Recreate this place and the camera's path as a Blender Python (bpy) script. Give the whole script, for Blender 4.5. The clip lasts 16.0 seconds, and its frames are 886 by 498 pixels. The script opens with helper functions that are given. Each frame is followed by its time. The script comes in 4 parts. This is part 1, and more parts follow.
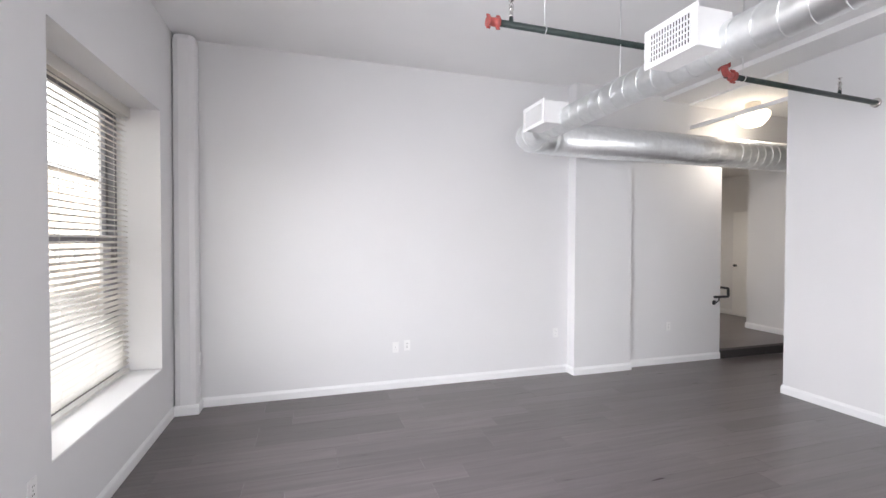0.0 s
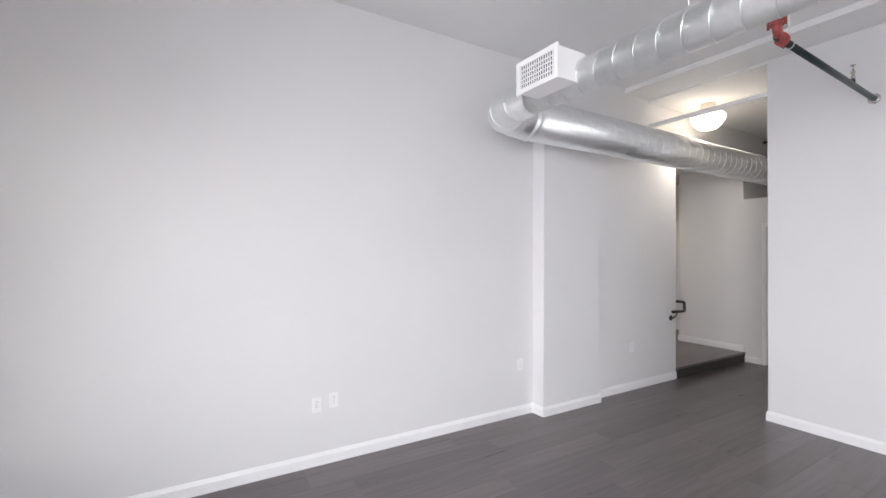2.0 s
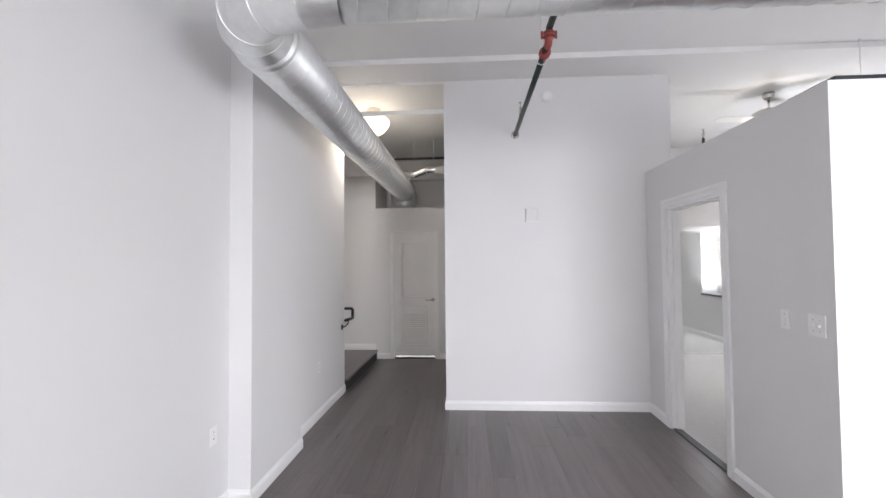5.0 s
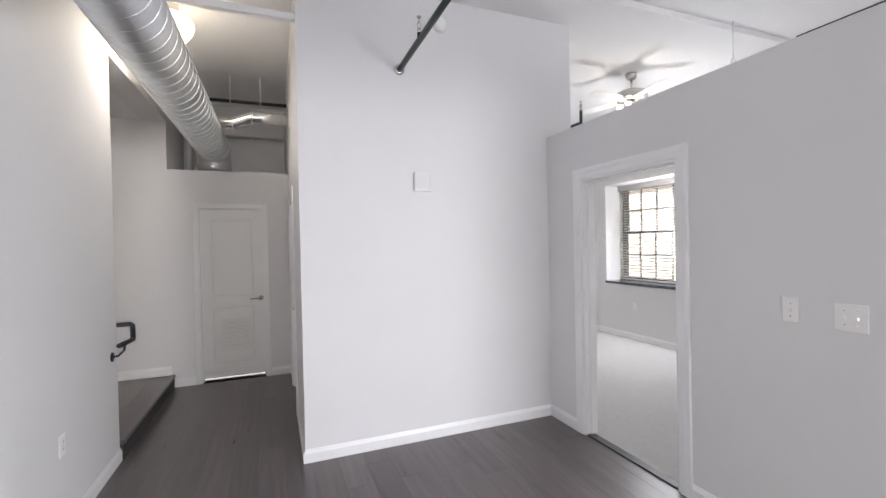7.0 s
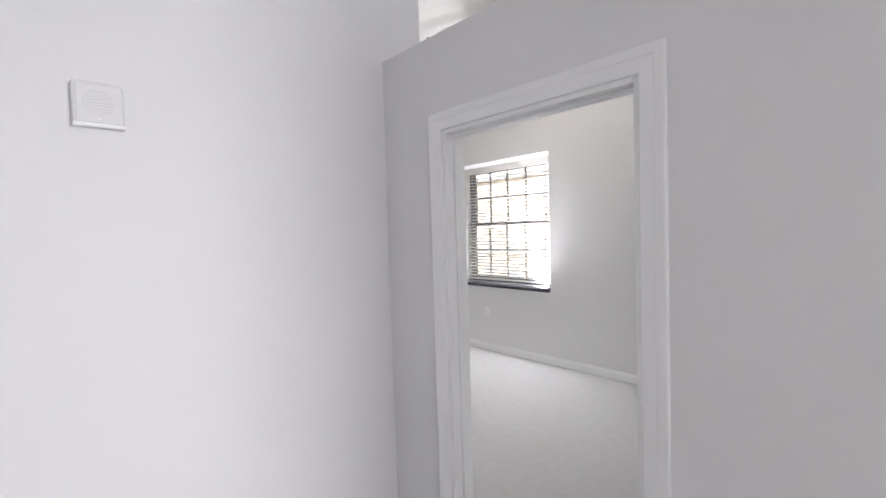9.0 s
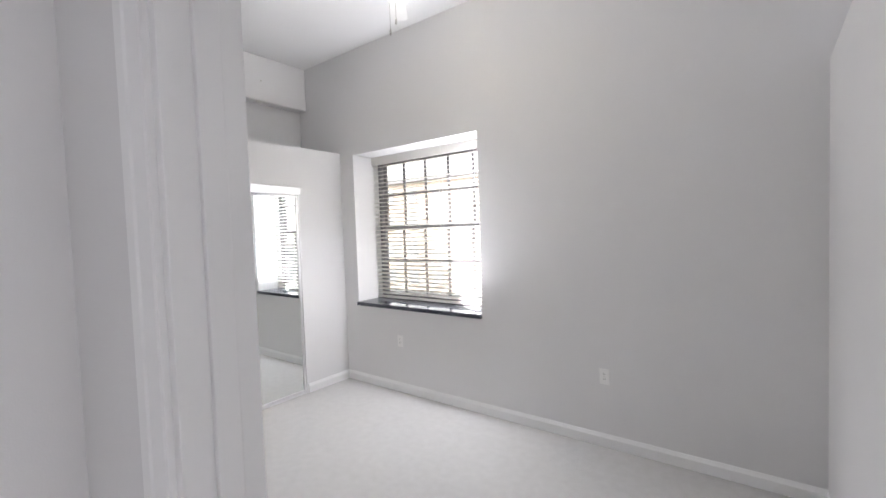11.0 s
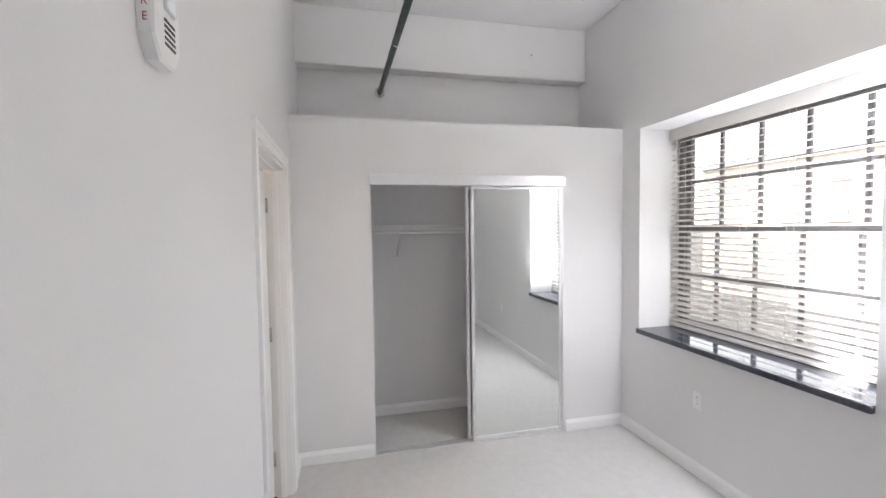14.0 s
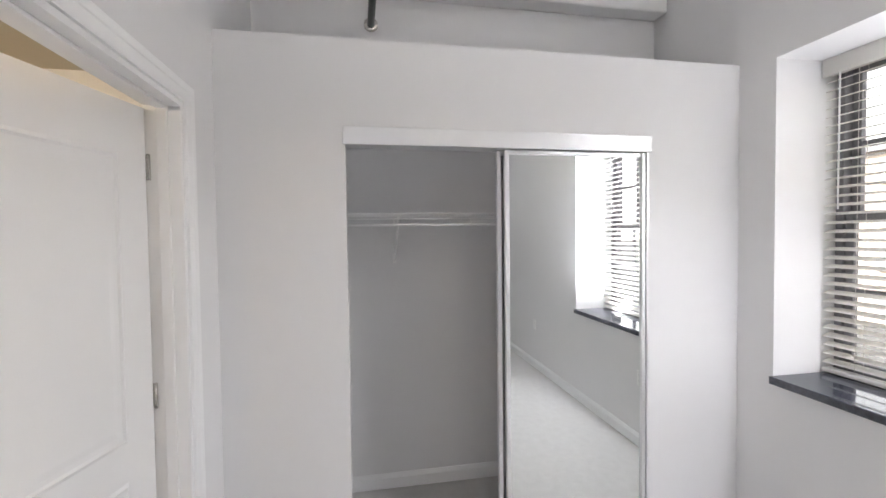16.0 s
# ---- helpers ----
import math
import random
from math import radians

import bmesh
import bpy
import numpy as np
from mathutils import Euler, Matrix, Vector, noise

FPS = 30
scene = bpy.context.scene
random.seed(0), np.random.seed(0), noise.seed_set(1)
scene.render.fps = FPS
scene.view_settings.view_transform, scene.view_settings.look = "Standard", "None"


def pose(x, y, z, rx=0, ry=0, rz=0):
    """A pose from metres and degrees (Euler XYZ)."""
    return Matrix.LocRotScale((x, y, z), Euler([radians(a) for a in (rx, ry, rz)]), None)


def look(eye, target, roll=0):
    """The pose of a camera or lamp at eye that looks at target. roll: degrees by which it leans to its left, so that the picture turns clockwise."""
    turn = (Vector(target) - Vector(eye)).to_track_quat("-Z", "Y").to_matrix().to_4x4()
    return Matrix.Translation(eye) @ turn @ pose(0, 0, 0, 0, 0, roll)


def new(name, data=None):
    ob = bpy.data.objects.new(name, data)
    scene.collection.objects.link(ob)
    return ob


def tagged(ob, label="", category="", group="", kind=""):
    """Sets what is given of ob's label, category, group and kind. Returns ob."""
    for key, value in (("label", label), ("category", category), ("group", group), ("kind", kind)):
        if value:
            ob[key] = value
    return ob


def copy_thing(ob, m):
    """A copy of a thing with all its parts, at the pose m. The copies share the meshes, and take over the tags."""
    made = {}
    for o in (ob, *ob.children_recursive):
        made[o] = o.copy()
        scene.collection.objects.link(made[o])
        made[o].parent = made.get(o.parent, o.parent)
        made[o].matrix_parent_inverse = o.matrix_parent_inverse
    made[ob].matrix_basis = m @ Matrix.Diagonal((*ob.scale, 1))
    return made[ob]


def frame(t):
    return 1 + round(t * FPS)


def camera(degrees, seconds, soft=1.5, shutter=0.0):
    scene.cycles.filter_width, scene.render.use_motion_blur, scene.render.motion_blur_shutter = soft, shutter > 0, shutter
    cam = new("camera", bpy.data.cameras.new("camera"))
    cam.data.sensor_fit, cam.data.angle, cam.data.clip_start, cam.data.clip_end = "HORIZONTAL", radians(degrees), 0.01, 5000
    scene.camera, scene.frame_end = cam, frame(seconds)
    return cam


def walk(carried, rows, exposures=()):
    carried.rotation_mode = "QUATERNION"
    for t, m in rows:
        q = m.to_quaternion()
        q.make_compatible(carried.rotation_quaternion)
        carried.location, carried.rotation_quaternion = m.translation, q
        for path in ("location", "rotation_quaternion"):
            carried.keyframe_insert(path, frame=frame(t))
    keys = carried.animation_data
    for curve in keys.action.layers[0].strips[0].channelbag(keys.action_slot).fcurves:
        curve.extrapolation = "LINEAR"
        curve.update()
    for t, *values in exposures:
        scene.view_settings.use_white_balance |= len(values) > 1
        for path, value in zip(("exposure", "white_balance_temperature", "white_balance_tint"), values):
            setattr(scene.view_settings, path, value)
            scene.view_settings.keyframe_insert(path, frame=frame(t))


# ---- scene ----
cam = camera(91.9, 16.0)
PATH = [
    (0, (-0.293, 0.342, 1.643), (0.289, 2.255, 1.606), 0.2),
    (0.5, (-0.178, 0.675, 1.638), (0.393, 2.592, 1.607), 0.1),
    (1, (-0.16, 1.049, 1.624), (0.447, 2.954, 1.609), -0.1),
    (1.5, (-0.192, 1.444, 1.628), (0.577, 3.291, 1.626), -0.2),
    (2, (-0.279, 1.747, 1.612), (0.752, 3.461, 1.632), 0.3),
    (2.5, (-0.369, 2.033, 1.596), (0.928, 3.555, 1.645), 0.8),
    (3, (-0.37, 2.319, 1.595), (1.168, 3.595, 1.661), 0.8),
    (3.5, (-0.366, 2.59, 1.592), (1.386, 3.552, 1.671), 0.4),
    (4, (-0.336, 2.883, 1.581), (1.553, 3.536, 1.667), 0.1),
    (6.5, (1.022, 3.882, 1.537), (2.95, 3.352, 1.529), -1.1),
    (7, (1.38, 3.876, 1.552), (3.241, 3.142, 1.529), -1.2),
    (7.5, (1.742, 3.75, 1.538), (3.507, 2.811, 1.5), -1.4),
    (8, (2.091, 3.501, 1.567), (3.763, 2.405, 1.502), -1.7),
    (8.5, (2.437, 3.252, 1.589), (3.999, 2.007, 1.513), -1.8),
    (9, (2.734, 2.933, 1.588), (4.197, 1.571, 1.507), -1.8),
    (11.5, (3.624, 1.621, 1.656), (4.82, 0.02, 1.571), -2.0),
    (12, (3.699, 1.460, 1.695), (4.959, -0.089, 1.608), -2.2),
    (12.5, (3.763, 1.322, 1.708), (5.251, -0.011, 1.625), -1.8),
    (13, (3.835, 1.205, 1.678), (5.543, 0.167, 1.606), -1.2),
    (13.5, (3.958, 1.108, 1.681), (5.815, 0.368, 1.6), -0.9),
    (14, (4.108, 0.974, 1.701), (6.054, 0.522, 1.608), -0.8),
    (14.5, (4.329, 0.805, 1.663), (6.294, 0.439, 1.591), -0.7),
    (15, (4.597, 0.705, 1.618), (6.57, 0.381, 1.568), -0.4),
    (15.5, (4.949, 0.688, 1.606), (6.922, 0.366, 1.557), -0.5),
    (16, (5.276, 0.692, 1.609), (7.242, 0.331, 1.548), -0.7),
]
walk(cam, [(t, look(eye, target, roll)) for t, eye, target, roll in PATH],
     exposures=[(0, 2.15), (1, 2.1), (2.5, 2.0), (4, 1.98), (6.5, 2.12), (8.2, 2.08), (9, 2.1), (11.5, 2.0), (12.5, 2.0), (13.5, 2.05), (14, 2.1), (16, 2.12)])

# ---- world and light ----
world = bpy.data.worlds.new("world")
scene.world = world
world.use_nodes = True
_sky = world.node_tree.nodes.new("ShaderNodeTexSky")
_sky.sky_type = "NISHITA"
_sky.sun_disc = False
_sky.sun_elevation, _sky.sun_rotation = radians(41), radians(50)
_bg = world.node_tree.nodes["Background"]
_bg.inputs["Strength"].default_value = 0.13
_haze = world.node_tree.nodes.new("ShaderNodeHueSaturation")
_haze.inputs["Saturation"].default_value, _haze.inputs["Value"].default_value = 0.22, 1.25
world.node_tree.links.new(_sky.outputs["Color"], _haze.inputs["Color"])
_warm = world.node_tree.nodes.new("ShaderNodeMixRGB")
_warm.blend_type = "MULTIPLY"
_warm.inputs["Fac"].default_value, _warm.inputs["Color2"].default_value = 1.0, (1.0, 0.955, 0.88, 1)
world.node_tree.links.new(_haze.outputs["Color"], _warm.inputs["Color1"])
world.node_tree.links.new(_warm.outputs["Color"], _bg.inputs["Color"])

_sun = bpy.data.lights.new("sun", "SUN")
_sun.energy, _sun.angle, _sun.color = 4.6, radians(3), (1.0, 0.96, 0.9)
new("sun", _sun).matrix_world = look((26, 22, 30), (0, 0, 0))


def window_light(name, eye, target, sx, sy, watts, spread=180, color=(0.955, 0.965, 1.035)):
    """The sky's light that falls into one window, sent into the room from its opening."""
    d = bpy.data.lights.new(name, "AREA")
    d.shape, d.size, d.size_y, d.energy, d.color, d.spread = "RECTANGLE", sx, sy, watts, color, radians(spread)
    ob = new(name, d)
    ob.matrix_world = look(eye, target)
    return ob


# daylight stands in each window opening, on the room side of the blind; B and D are out of view
window_light("daylight_a", (-1.74, 3.755, 1.5), (-0.74, 3.67, 1.35), 1.3, 1.8, 4.8, 106)
window_light("daylight_b", (-1.60, 0.87, 1.65), (-0.6, 1.25, 1.30), 1.6, 2.1, 28, 145)
window_light("daylight_c", (5.90, -1.36, 0.92), (5.62, -1.28, 1.92), 0.6, 0.20, 5.8, 125)
window_light("daylight_c_head", (5.90, -1.36, 2.42), (5.75, -1.1, 1.42), 0.6, 0.20, 6.2, 145)
# opening D is unseen and added, to spread light over the living room
window_light("added_daylight_d", (0.0, -1.40, 1.65), (0.6, -0.4, 1.4), 1.7, 2.0, 9)


def lamp_light(name, at, watts):
    """The downward light of an opal glass ceiling lamp."""
    d = bpy.data.lights.new(name, "AREA")
    d.shape, d.size, d.energy, d.color, d.spread = "DISK", 0.2, watts, (1.0, 0.9, 0.8), radians(170)
    new(name, d).matrix_world = pose(*at)


lamp_light("hall_lamp_light", (5.30, 4.62, 3.166), 2.6)
lamp_light("entry_lamp_light", (6.6, 6.9, 2.475), 2.2)

# ---- materials ----


def mat(name, color, rough=0.6, metal=0.0, vary=0.06, scale=3.0, bump=0.05, bscale=120.0, spread=None, spec=0.5, dirt=0.0, stretch=(1, 1, 1)):
    """A procedural surface: two scales of colour change and a fine relief, in metres."""
    m = bpy.data.materials.new(name)
    m.use_nodes = True
    nt = m.node_tree
    N, L = nt.nodes, nt.links
    b = N["Principled BSDF"]
    b.inputs["Roughness"].default_value, b.inputs["Metallic"].default_value = rough, metal
    b.inputs["Specular IOR Level"].default_value = spec
    geo = N.new("ShaderNodeNewGeometry")
    mp = N.new("ShaderNodeMapping")
    mp.inputs["Scale"].default_value = stretch
    L.new(geo.outputs["Position"], mp.inputs["Vector"])
    n1, n2 = N.new("ShaderNodeTexNoise"), N.new("ShaderNodeTexNoise")
    n1.inputs["Scale"].default_value, n1.inputs["Detail"].default_value = scale, 4
    n2.inputs["Scale"].default_value, n2.inputs["Detail"].default_value = bscale, 3
    for n in (n1, n2):
        L.new(mp.outputs["Vector"], n.inputs["Vector"])
    ramp = N.new("ShaderNodeValToRGB")
    c = color
    dark = tuple(x * (1 - vary * 1.5) for x in c)
    light = tuple(min(1, x * (1 + vary)) for x in c)
    ramp.color_ramp.elements[0].position, ramp.color_ramp.elements[1].position = 0.3, 0.7
    ramp.color_ramp.elements[0].color, ramp.color_ramp.elements[1].color = (*dark, 1), (*light, 1)
    L.new(n1.outputs["Fac"], ramp.inputs["Fac"])
    mix = N.new("ShaderNodeMixRGB")
    mix.blend_type = "OVERLAY"
    mix.inputs["Fac"].default_value = min(1.0, vary * 2.5 + dirt)
    L.new(ramp.outputs["Color"], mix.inputs["Color1"])
    L.new(n2.outputs["Fac"], mix.inputs["Color2"])
    L.new(mix.outputs["Color"], b.inputs["Base Color"])
    rr = N.new("ShaderNodeMapRange")
    rr.inputs["To Min"].default_value, rr.inputs["To Max"].default_value = max(0.02, rough - 0.08), min(1, rough + 0.08)
    L.new(n1.outputs["Fac"], rr.inputs["Value"])
    L.new(rr.outputs["Result"], b.inputs["Roughness"])
    bp = N.new("ShaderNodeBump")
    bp.inputs["Strength"].default_value, bp.inputs["Distance"].default_value = bump, 0.004
    L.new(n2.outputs["Fac"], bp.inputs["Height"])
    L.new(bp.outputs["Normal"], b.inputs["Normal"])
    return m


WALL = mat("wall_paint", (0.785, 0.78, 0.785), 0.62, vary=0.012, scale=0.9, bump=0.10, bscale=260)
CEIL = mat("ceiling_paint", (0.86, 0.855, 0.855), 0.75, vary=0.02, scale=1.1, bump=0.16, bscale=90)
TRIM = mat("trim_paint", (0.89, 0.89, 0.893), 0.35, vary=0.01, scale=2, bump=0.03, bscale=150)
DOORW = mat("door_paint", (0.87, 0.865, 0.855), 0.38, vary=0.012, scale=2, bump=0.04, bscale=180)
PLASTIC = mat("white_plastic", (0.89, 0.885, 0.88), 0.32, vary=0.01, scale=9, bump=0.02)
SLAT = mat("blind_slat_white", (0.9, 0.895, 0.88), 0.42, vary=0.01, scale=6, bump=0.02)
# dark bronze lightened to mauve-grey, so window glare is in the colour
SASH = mat("bronze_sash_with_glare", (0.26, 0.255, 0.275), 0.42, vary=0.08, scale=8)
GRANITE = mat("dark_stone_sill", (0.05, 0.055, 0.075), 0.035, vary=0.25, scale=40, bump=0.0, bscale=300, spec=1.0)
CARPET = mat("pale_carpet", (0.62, 0.61, 0.60), 0.95, vary=0.03, scale=16, bump=1.0, bscale=300, spec=0.1, dirt=0.18)
GALV = mat("galvanised_steel", (0.84, 0.855, 0.855), 0.40, 1.0, vary=0.035, scale=22, bump=0.03, bscale=60)
POLISHED = mat("polished_duct_steel", (0.86, 0.86, 0.86), 0.2, 1.0, vary=0.02, scale=12, bump=0.02, bscale=50)
ALU = mat("brushed_aluminium", (0.82, 0.82, 0.83), 0.34, 0.7, vary=0.01, scale=8, bump=0.0, bscale=200)
CHROME = mat("satin_nickel", (0.62, 0.60, 0.57), 0.25, 1.0, vary=0.012, scale=10, bump=0.0)
BLACKM = mat("black_painted_steel", (0.018, 0.02, 0.024), 0.38, vary=0.1, scale=14)
PIPEG = mat("dark_green_black_pipe", (0.026, 0.042, 0.039), 0.45, vary=0.25, scale=18, bump=0.08, bscale=80)
RED = mat("red_coupling_paint", (0.42, 0.085, 0.075), 0.42, vary=0.15, scale=25, bump=0.1, bscale=90)
# near-black that paints the shade in the vents and under the closet door
DARK = mat("gap_shade_black", (0.02, 0.02, 0.02), 0.8, vary=0.1)
OFFGREY = mat("slot_grey", (0.06, 0.06, 0.06), 0.6)
CONCRETE = mat("subfloor", (0.05, 0.045, 0.043), 0.8, vary=0.1)
BATHW = mat("bath_wall_paint", (0.55, 0.50, 0.40), 0.6, vary=0.02, scale=1)
FARGLASS = mat("far_window_glass", (0.26, 0.28, 0.31), 0.12, vary=0.1, scale=0.6, bump=0.0)
FACADE = mat("pale_brick_facade", (0.45, 0.38, 0.32), 0.85, vary=0.12, scale=1.5, bump=0.3, bscale=14)
ROOFM = mat("grey_roofing", (0.2, 0.2, 0.21), 0.9, vary=0.1)
GROUND = mat("asphalt", (0.06, 0.06, 0.062), 0.9, vary=0.15, scale=0.6, bump=0.4, bscale=40)


def plank_mat():
    """Grey-brown vinyl plank with grain along x, each plank its own tone."""
    m = bpy.data.materials.new("grey_vinyl_plank")
    m.use_nodes = True
    N, L = m.node_tree.nodes, m.node_tree.links
    b = N["Principled BSDF"]
    geo, info = N.new("ShaderNodeNewGeometry"), N.new("ShaderNodeObjectInfo")
    off = N.new("ShaderNodeVectorMath")
    off.operation = "MULTIPLY_ADD"
    off.inputs[1].default_value = (1, 1, 1)
    cmb = N.new("ShaderNodeCombineXYZ")
    mul = N.new("ShaderNodeMath")
    mul.operation, mul.inputs[1].default_value = "MULTIPLY", 37.0
    L.new(info.outputs["Random"], mul.inputs[0])
    for i in range(3):
        L.new(mul.outputs[0], cmb.inputs[i])
    L.new(geo.outputs["Position"], off.inputs[0])
    L.new(cmb.outputs[0], off.inputs[2])
    mp = N.new("ShaderNodeMapping")
    mp.inputs["Scale"].default_value = (1.6, 26, 1)
    L.new(off.outputs[0], mp.inputs["Vector"])
    n1 = N.new("ShaderNodeTexNoise")
    n1.inputs["Scale"].default_value, n1.inputs["Detail"].default_value, n1.inputs["Distortion"].default_value = 1.0, 7, 0.6
    L.new(mp.outputs["Vector"], n1.inputs["Vector"])
    mp2 = N.new("ShaderNodeMapping")
    mp2.inputs["Scale"].default_value = (9, 240, 1)
    L.new(off.outputs[0], mp2.inputs["Vector"])
    n2 = N.new("ShaderNodeTexNoise")
    n2.inputs["Scale"].default_value, n2.inputs["Detail"].default_value = 1.0, 3
    L.new(mp2.outputs["Vector"], n2.inputs["Vector"])
    ramp = N.new("ShaderNodeValToRGB")
    ramp.color_ramp.elements[0].position, ramp.color_ramp.elements[1].position = 0.28, 0.75
    ramp.color_ramp.elements[0].color = (0.112, 0.096, 0.098, 1)
    ramp.color_ramp.elements[1].color = (0.162, 0.141, 0.143, 1)
    L.new(n1.outputs["Fac"], ramp.inputs["Fac"])
    tone = N.new("ShaderNodeMapRange")
    tone.inputs["To Min"].default_value, tone.inputs["To Max"].default_value = 0.86, 1.14
    L.new(info.outputs["Random"], tone.inputs["Value"])
    hsv = N.new("ShaderNodeHueSaturation")
    L.new(tone.outputs["Result"], hsv.inputs["Value"])
    L.new(ramp.outputs["Color"], hsv.inputs["Color"])
    L.new(hsv.outputs["Color"], b.inputs["Base Color"])
    rr = N.new("ShaderNodeMapRange")
    rr.inputs["To Min"].default_value, rr.inputs["To Max"].default_value = 0.25, 0.34
    L.new(n1.outputs["Fac"], rr.inputs["Value"])
    L.new(rr.outputs["Result"], b.inputs["Roughness"])
    bp = N.new("ShaderNodeBump")
    bp.inputs["Strength"].default_value, bp.inputs["Distance"].default_value = 0.10, 0.002
    L.new(n2.outputs["Fac"], bp.inputs["Height"])
    L.new(bp.outputs["Normal"], b.inputs["Normal"])
    return m


PLANK = plank_mat()


def simple(name, **kw):
    m = bpy.data.materials.new(name)
    m.use_nodes = True
    b = m.node_tree.nodes["Principled BSDF"]
    for k, v in kw.items():
        b.inputs[k.replace("_", " ")].default_value = v
    return m


GLASS = simple("window_glass", Base_Color=(1, 1, 1, 1), Roughness=0.0, Transmission_Weight=1.0, IOR=1.05)
MIRROR = simple("mirror_silver", Base_Color=(0.86, 0.88, 0.87, 1), Metallic=1.0, Roughness=0.01)
GLOBE = simple("lit_opal_glass", Base_Color=(0.9, 0.88, 0.82, 1), Roughness=0.25)
GLOBE.node_tree.nodes["Principled BSDF"].inputs["Emission Color"].default_value = (1.0, 0.82, 0.6, 1)
GLOBE.node_tree.nodes["Principled BSDF"].inputs["Emission Strength"].default_value = 0.8
BULB = simple("lit_bulb", Base_Color=(0.9, 0.85, 0.7, 1))
BULB.node_tree.nodes["Principled BSDF"].inputs["Emission Color"].default_value = (1.0, 0.90, 0.74, 1)
BULB.node_tree.nodes["Principled BSDF"].inputs["Emission Strength"].default_value = 18.0

_nt = SLAT.node_tree
_glow, _both = _nt.nodes.new("ShaderNodeBsdfTranslucent"), _nt.nodes.new("ShaderNodeMixShader")
_glow.inputs["Color"].default_value, _both.inputs["Fac"].default_value = (0.93, 0.91, 0.87, 1), 0.55
_nt.links.new(_nt.nodes["Principled BSDF"].outputs["BSDF"], _both.inputs[1])
_nt.links.new(_glow.outputs["BSDF"], _both.inputs[2])
_nt.links.new(_both.outputs["Shader"], _nt.nodes["Material Output"].inputs["Surface"])

# ---- mesh helpers ----


def box(bm, x0, y0, z0, x1, y1, z1, bevel=0.0):
    b2 = bmesh.new() if bevel else bm
    r = bmesh.ops.create_cube(b2, size=1.0)
    bmesh.ops.scale(b2, vec=(x1 - x0, y1 - y0, z1 - z0), verts=r["verts"])
    bmesh.ops.translate(b2, vec=((x0 + x1) / 2, (y0 + y1) / 2, (z0 + z1) / 2), verts=r["verts"])
    if bevel:
        bmesh.ops.bevel(b2, geom=b2.edges[:], offset=bevel, segments=2, affect="EDGES", profile=0.5)
        join(bm, b2)
    return bm


def join(bm, other):
    me = bpy.data.meshes.new("scratch")
    other.to_mesh(me)
    other.free()
    bm.from_mesh(me)
    bpy.data.meshes.remove(me)
    return bm


def bx(*a, bevel=0.0):
    return box(bmesh.new(), *a, bevel=bevel)


def tube(bm, pts, r, seg=12, cap=True, close=False):
    """A round tube along a line of points; r may be one radius or one a point."""
    pts = [Vector(p) for p in pts]
    rs = r if isinstance(r, (list, tuple)) else [r] * len(pts)
    rings, n = [], len(pts)
    ref = None
    for i, p in enumerate(pts):
        a = pts[i - 1] if i > 0 or close else p
        c = pts[(i + 1) % n] if i < n - 1 or close else p
        d = (c - a).normalized()
        if ref is None:
            ref = d.orthogonal().normalized()
        ref = (ref - d * ref.dot(d)).normalized()
        s = d.cross(ref)
        rings.append([bm.verts.new(p + (ref * math.cos(k * math.tau / seg) + s * math.sin(k * math.tau / seg)) * rs[i]) for k in range(seg)])
    for i in range(n if close else n - 1):
        A, B = rings[i], rings[(i + 1) % n]
        for k in range(seg):
            f = bm.faces.new((A[k], A[(k + 1) % seg], B[(k + 1) % seg], B[k]))
            f.smooth = True
    if cap and not close:
        bm.faces.new(rings[0][::-1])
        bm.faces.new(rings[-1])
    return bm


def lathe(bm, prof, at, seg=32, axis="z"):
    """Turns a profile of (radius, height) round an upright axis at a place; axis 'x' or 'y' lays it down."""
    rings = []
    for r, h in prof:
        ring = []
        for k in range(seg):
            c, s = math.cos(k * math.tau / seg) * r, math.sin(k * math.tau / seg) * r
            v = {"z": (c, s, h), "x": (h, c, s), "y": (s, h, c)}[axis]
            ring.append(bm.verts.new(Vector(at) + Vector(v)))
        rings.append(ring)
    for A, B in zip(rings, rings[1:]):
        for k in range(seg):
            f = bm.faces.new((A[k], A[(k + 1) % seg], B[(k + 1) % seg], B[k]))
            f.smooth = True
    bm.faces.new(rings[0][::-1])
    bm.faces.new(rings[-1])
    return bm


def arc(c, a, b, r, t0, t1, n=8):
    """Points of an arc round c in the plane of the unit vectors a and b."""
    c, a, b = Vector(c), Vector(a), Vector(b)
    return [c + (a * math.cos(t0 + (t1 - t0) * i / n) + b * math.sin(t0 + (t1 - t0) * i / n)) * r for i in range(n + 1)]


def mesh_of(name, bm, material):
    bmesh.ops.recalc_face_normals(bm, faces=bm.faces[:])
    me = bpy.data.meshes.new(name)
    bm.to_mesh(me)
    bm.free()
    me.materials.append(material)
    return me


def world_of(ob):
    m = ob.matrix_basis.copy()
    return world_of(ob.parent) @ ob.matrix_parent_inverse @ m if ob.parent else m


def part(name, bm, material, parent, label=""):
    me = bm if isinstance(bm, bpy.types.Mesh) else mesh_of(name, bm, material)
    ob = new(name, me)
    ob.parent = parent
    if parent is not None:
        ob.matrix_parent_inverse = world_of(parent).inverted()
    return tagged(ob, label)


def thing(name, at, label, category, group="", kind=""):
    ob = new(name)
    ob.location = at
    ob.empty_display_size = 0.05
    return tagged(ob, label, category, group, kind)


def struct(name, bm, material, label="", category="wall"):
    return tagged(new(name, mesh_of(name, bm, material)), label, category, kind="structure")


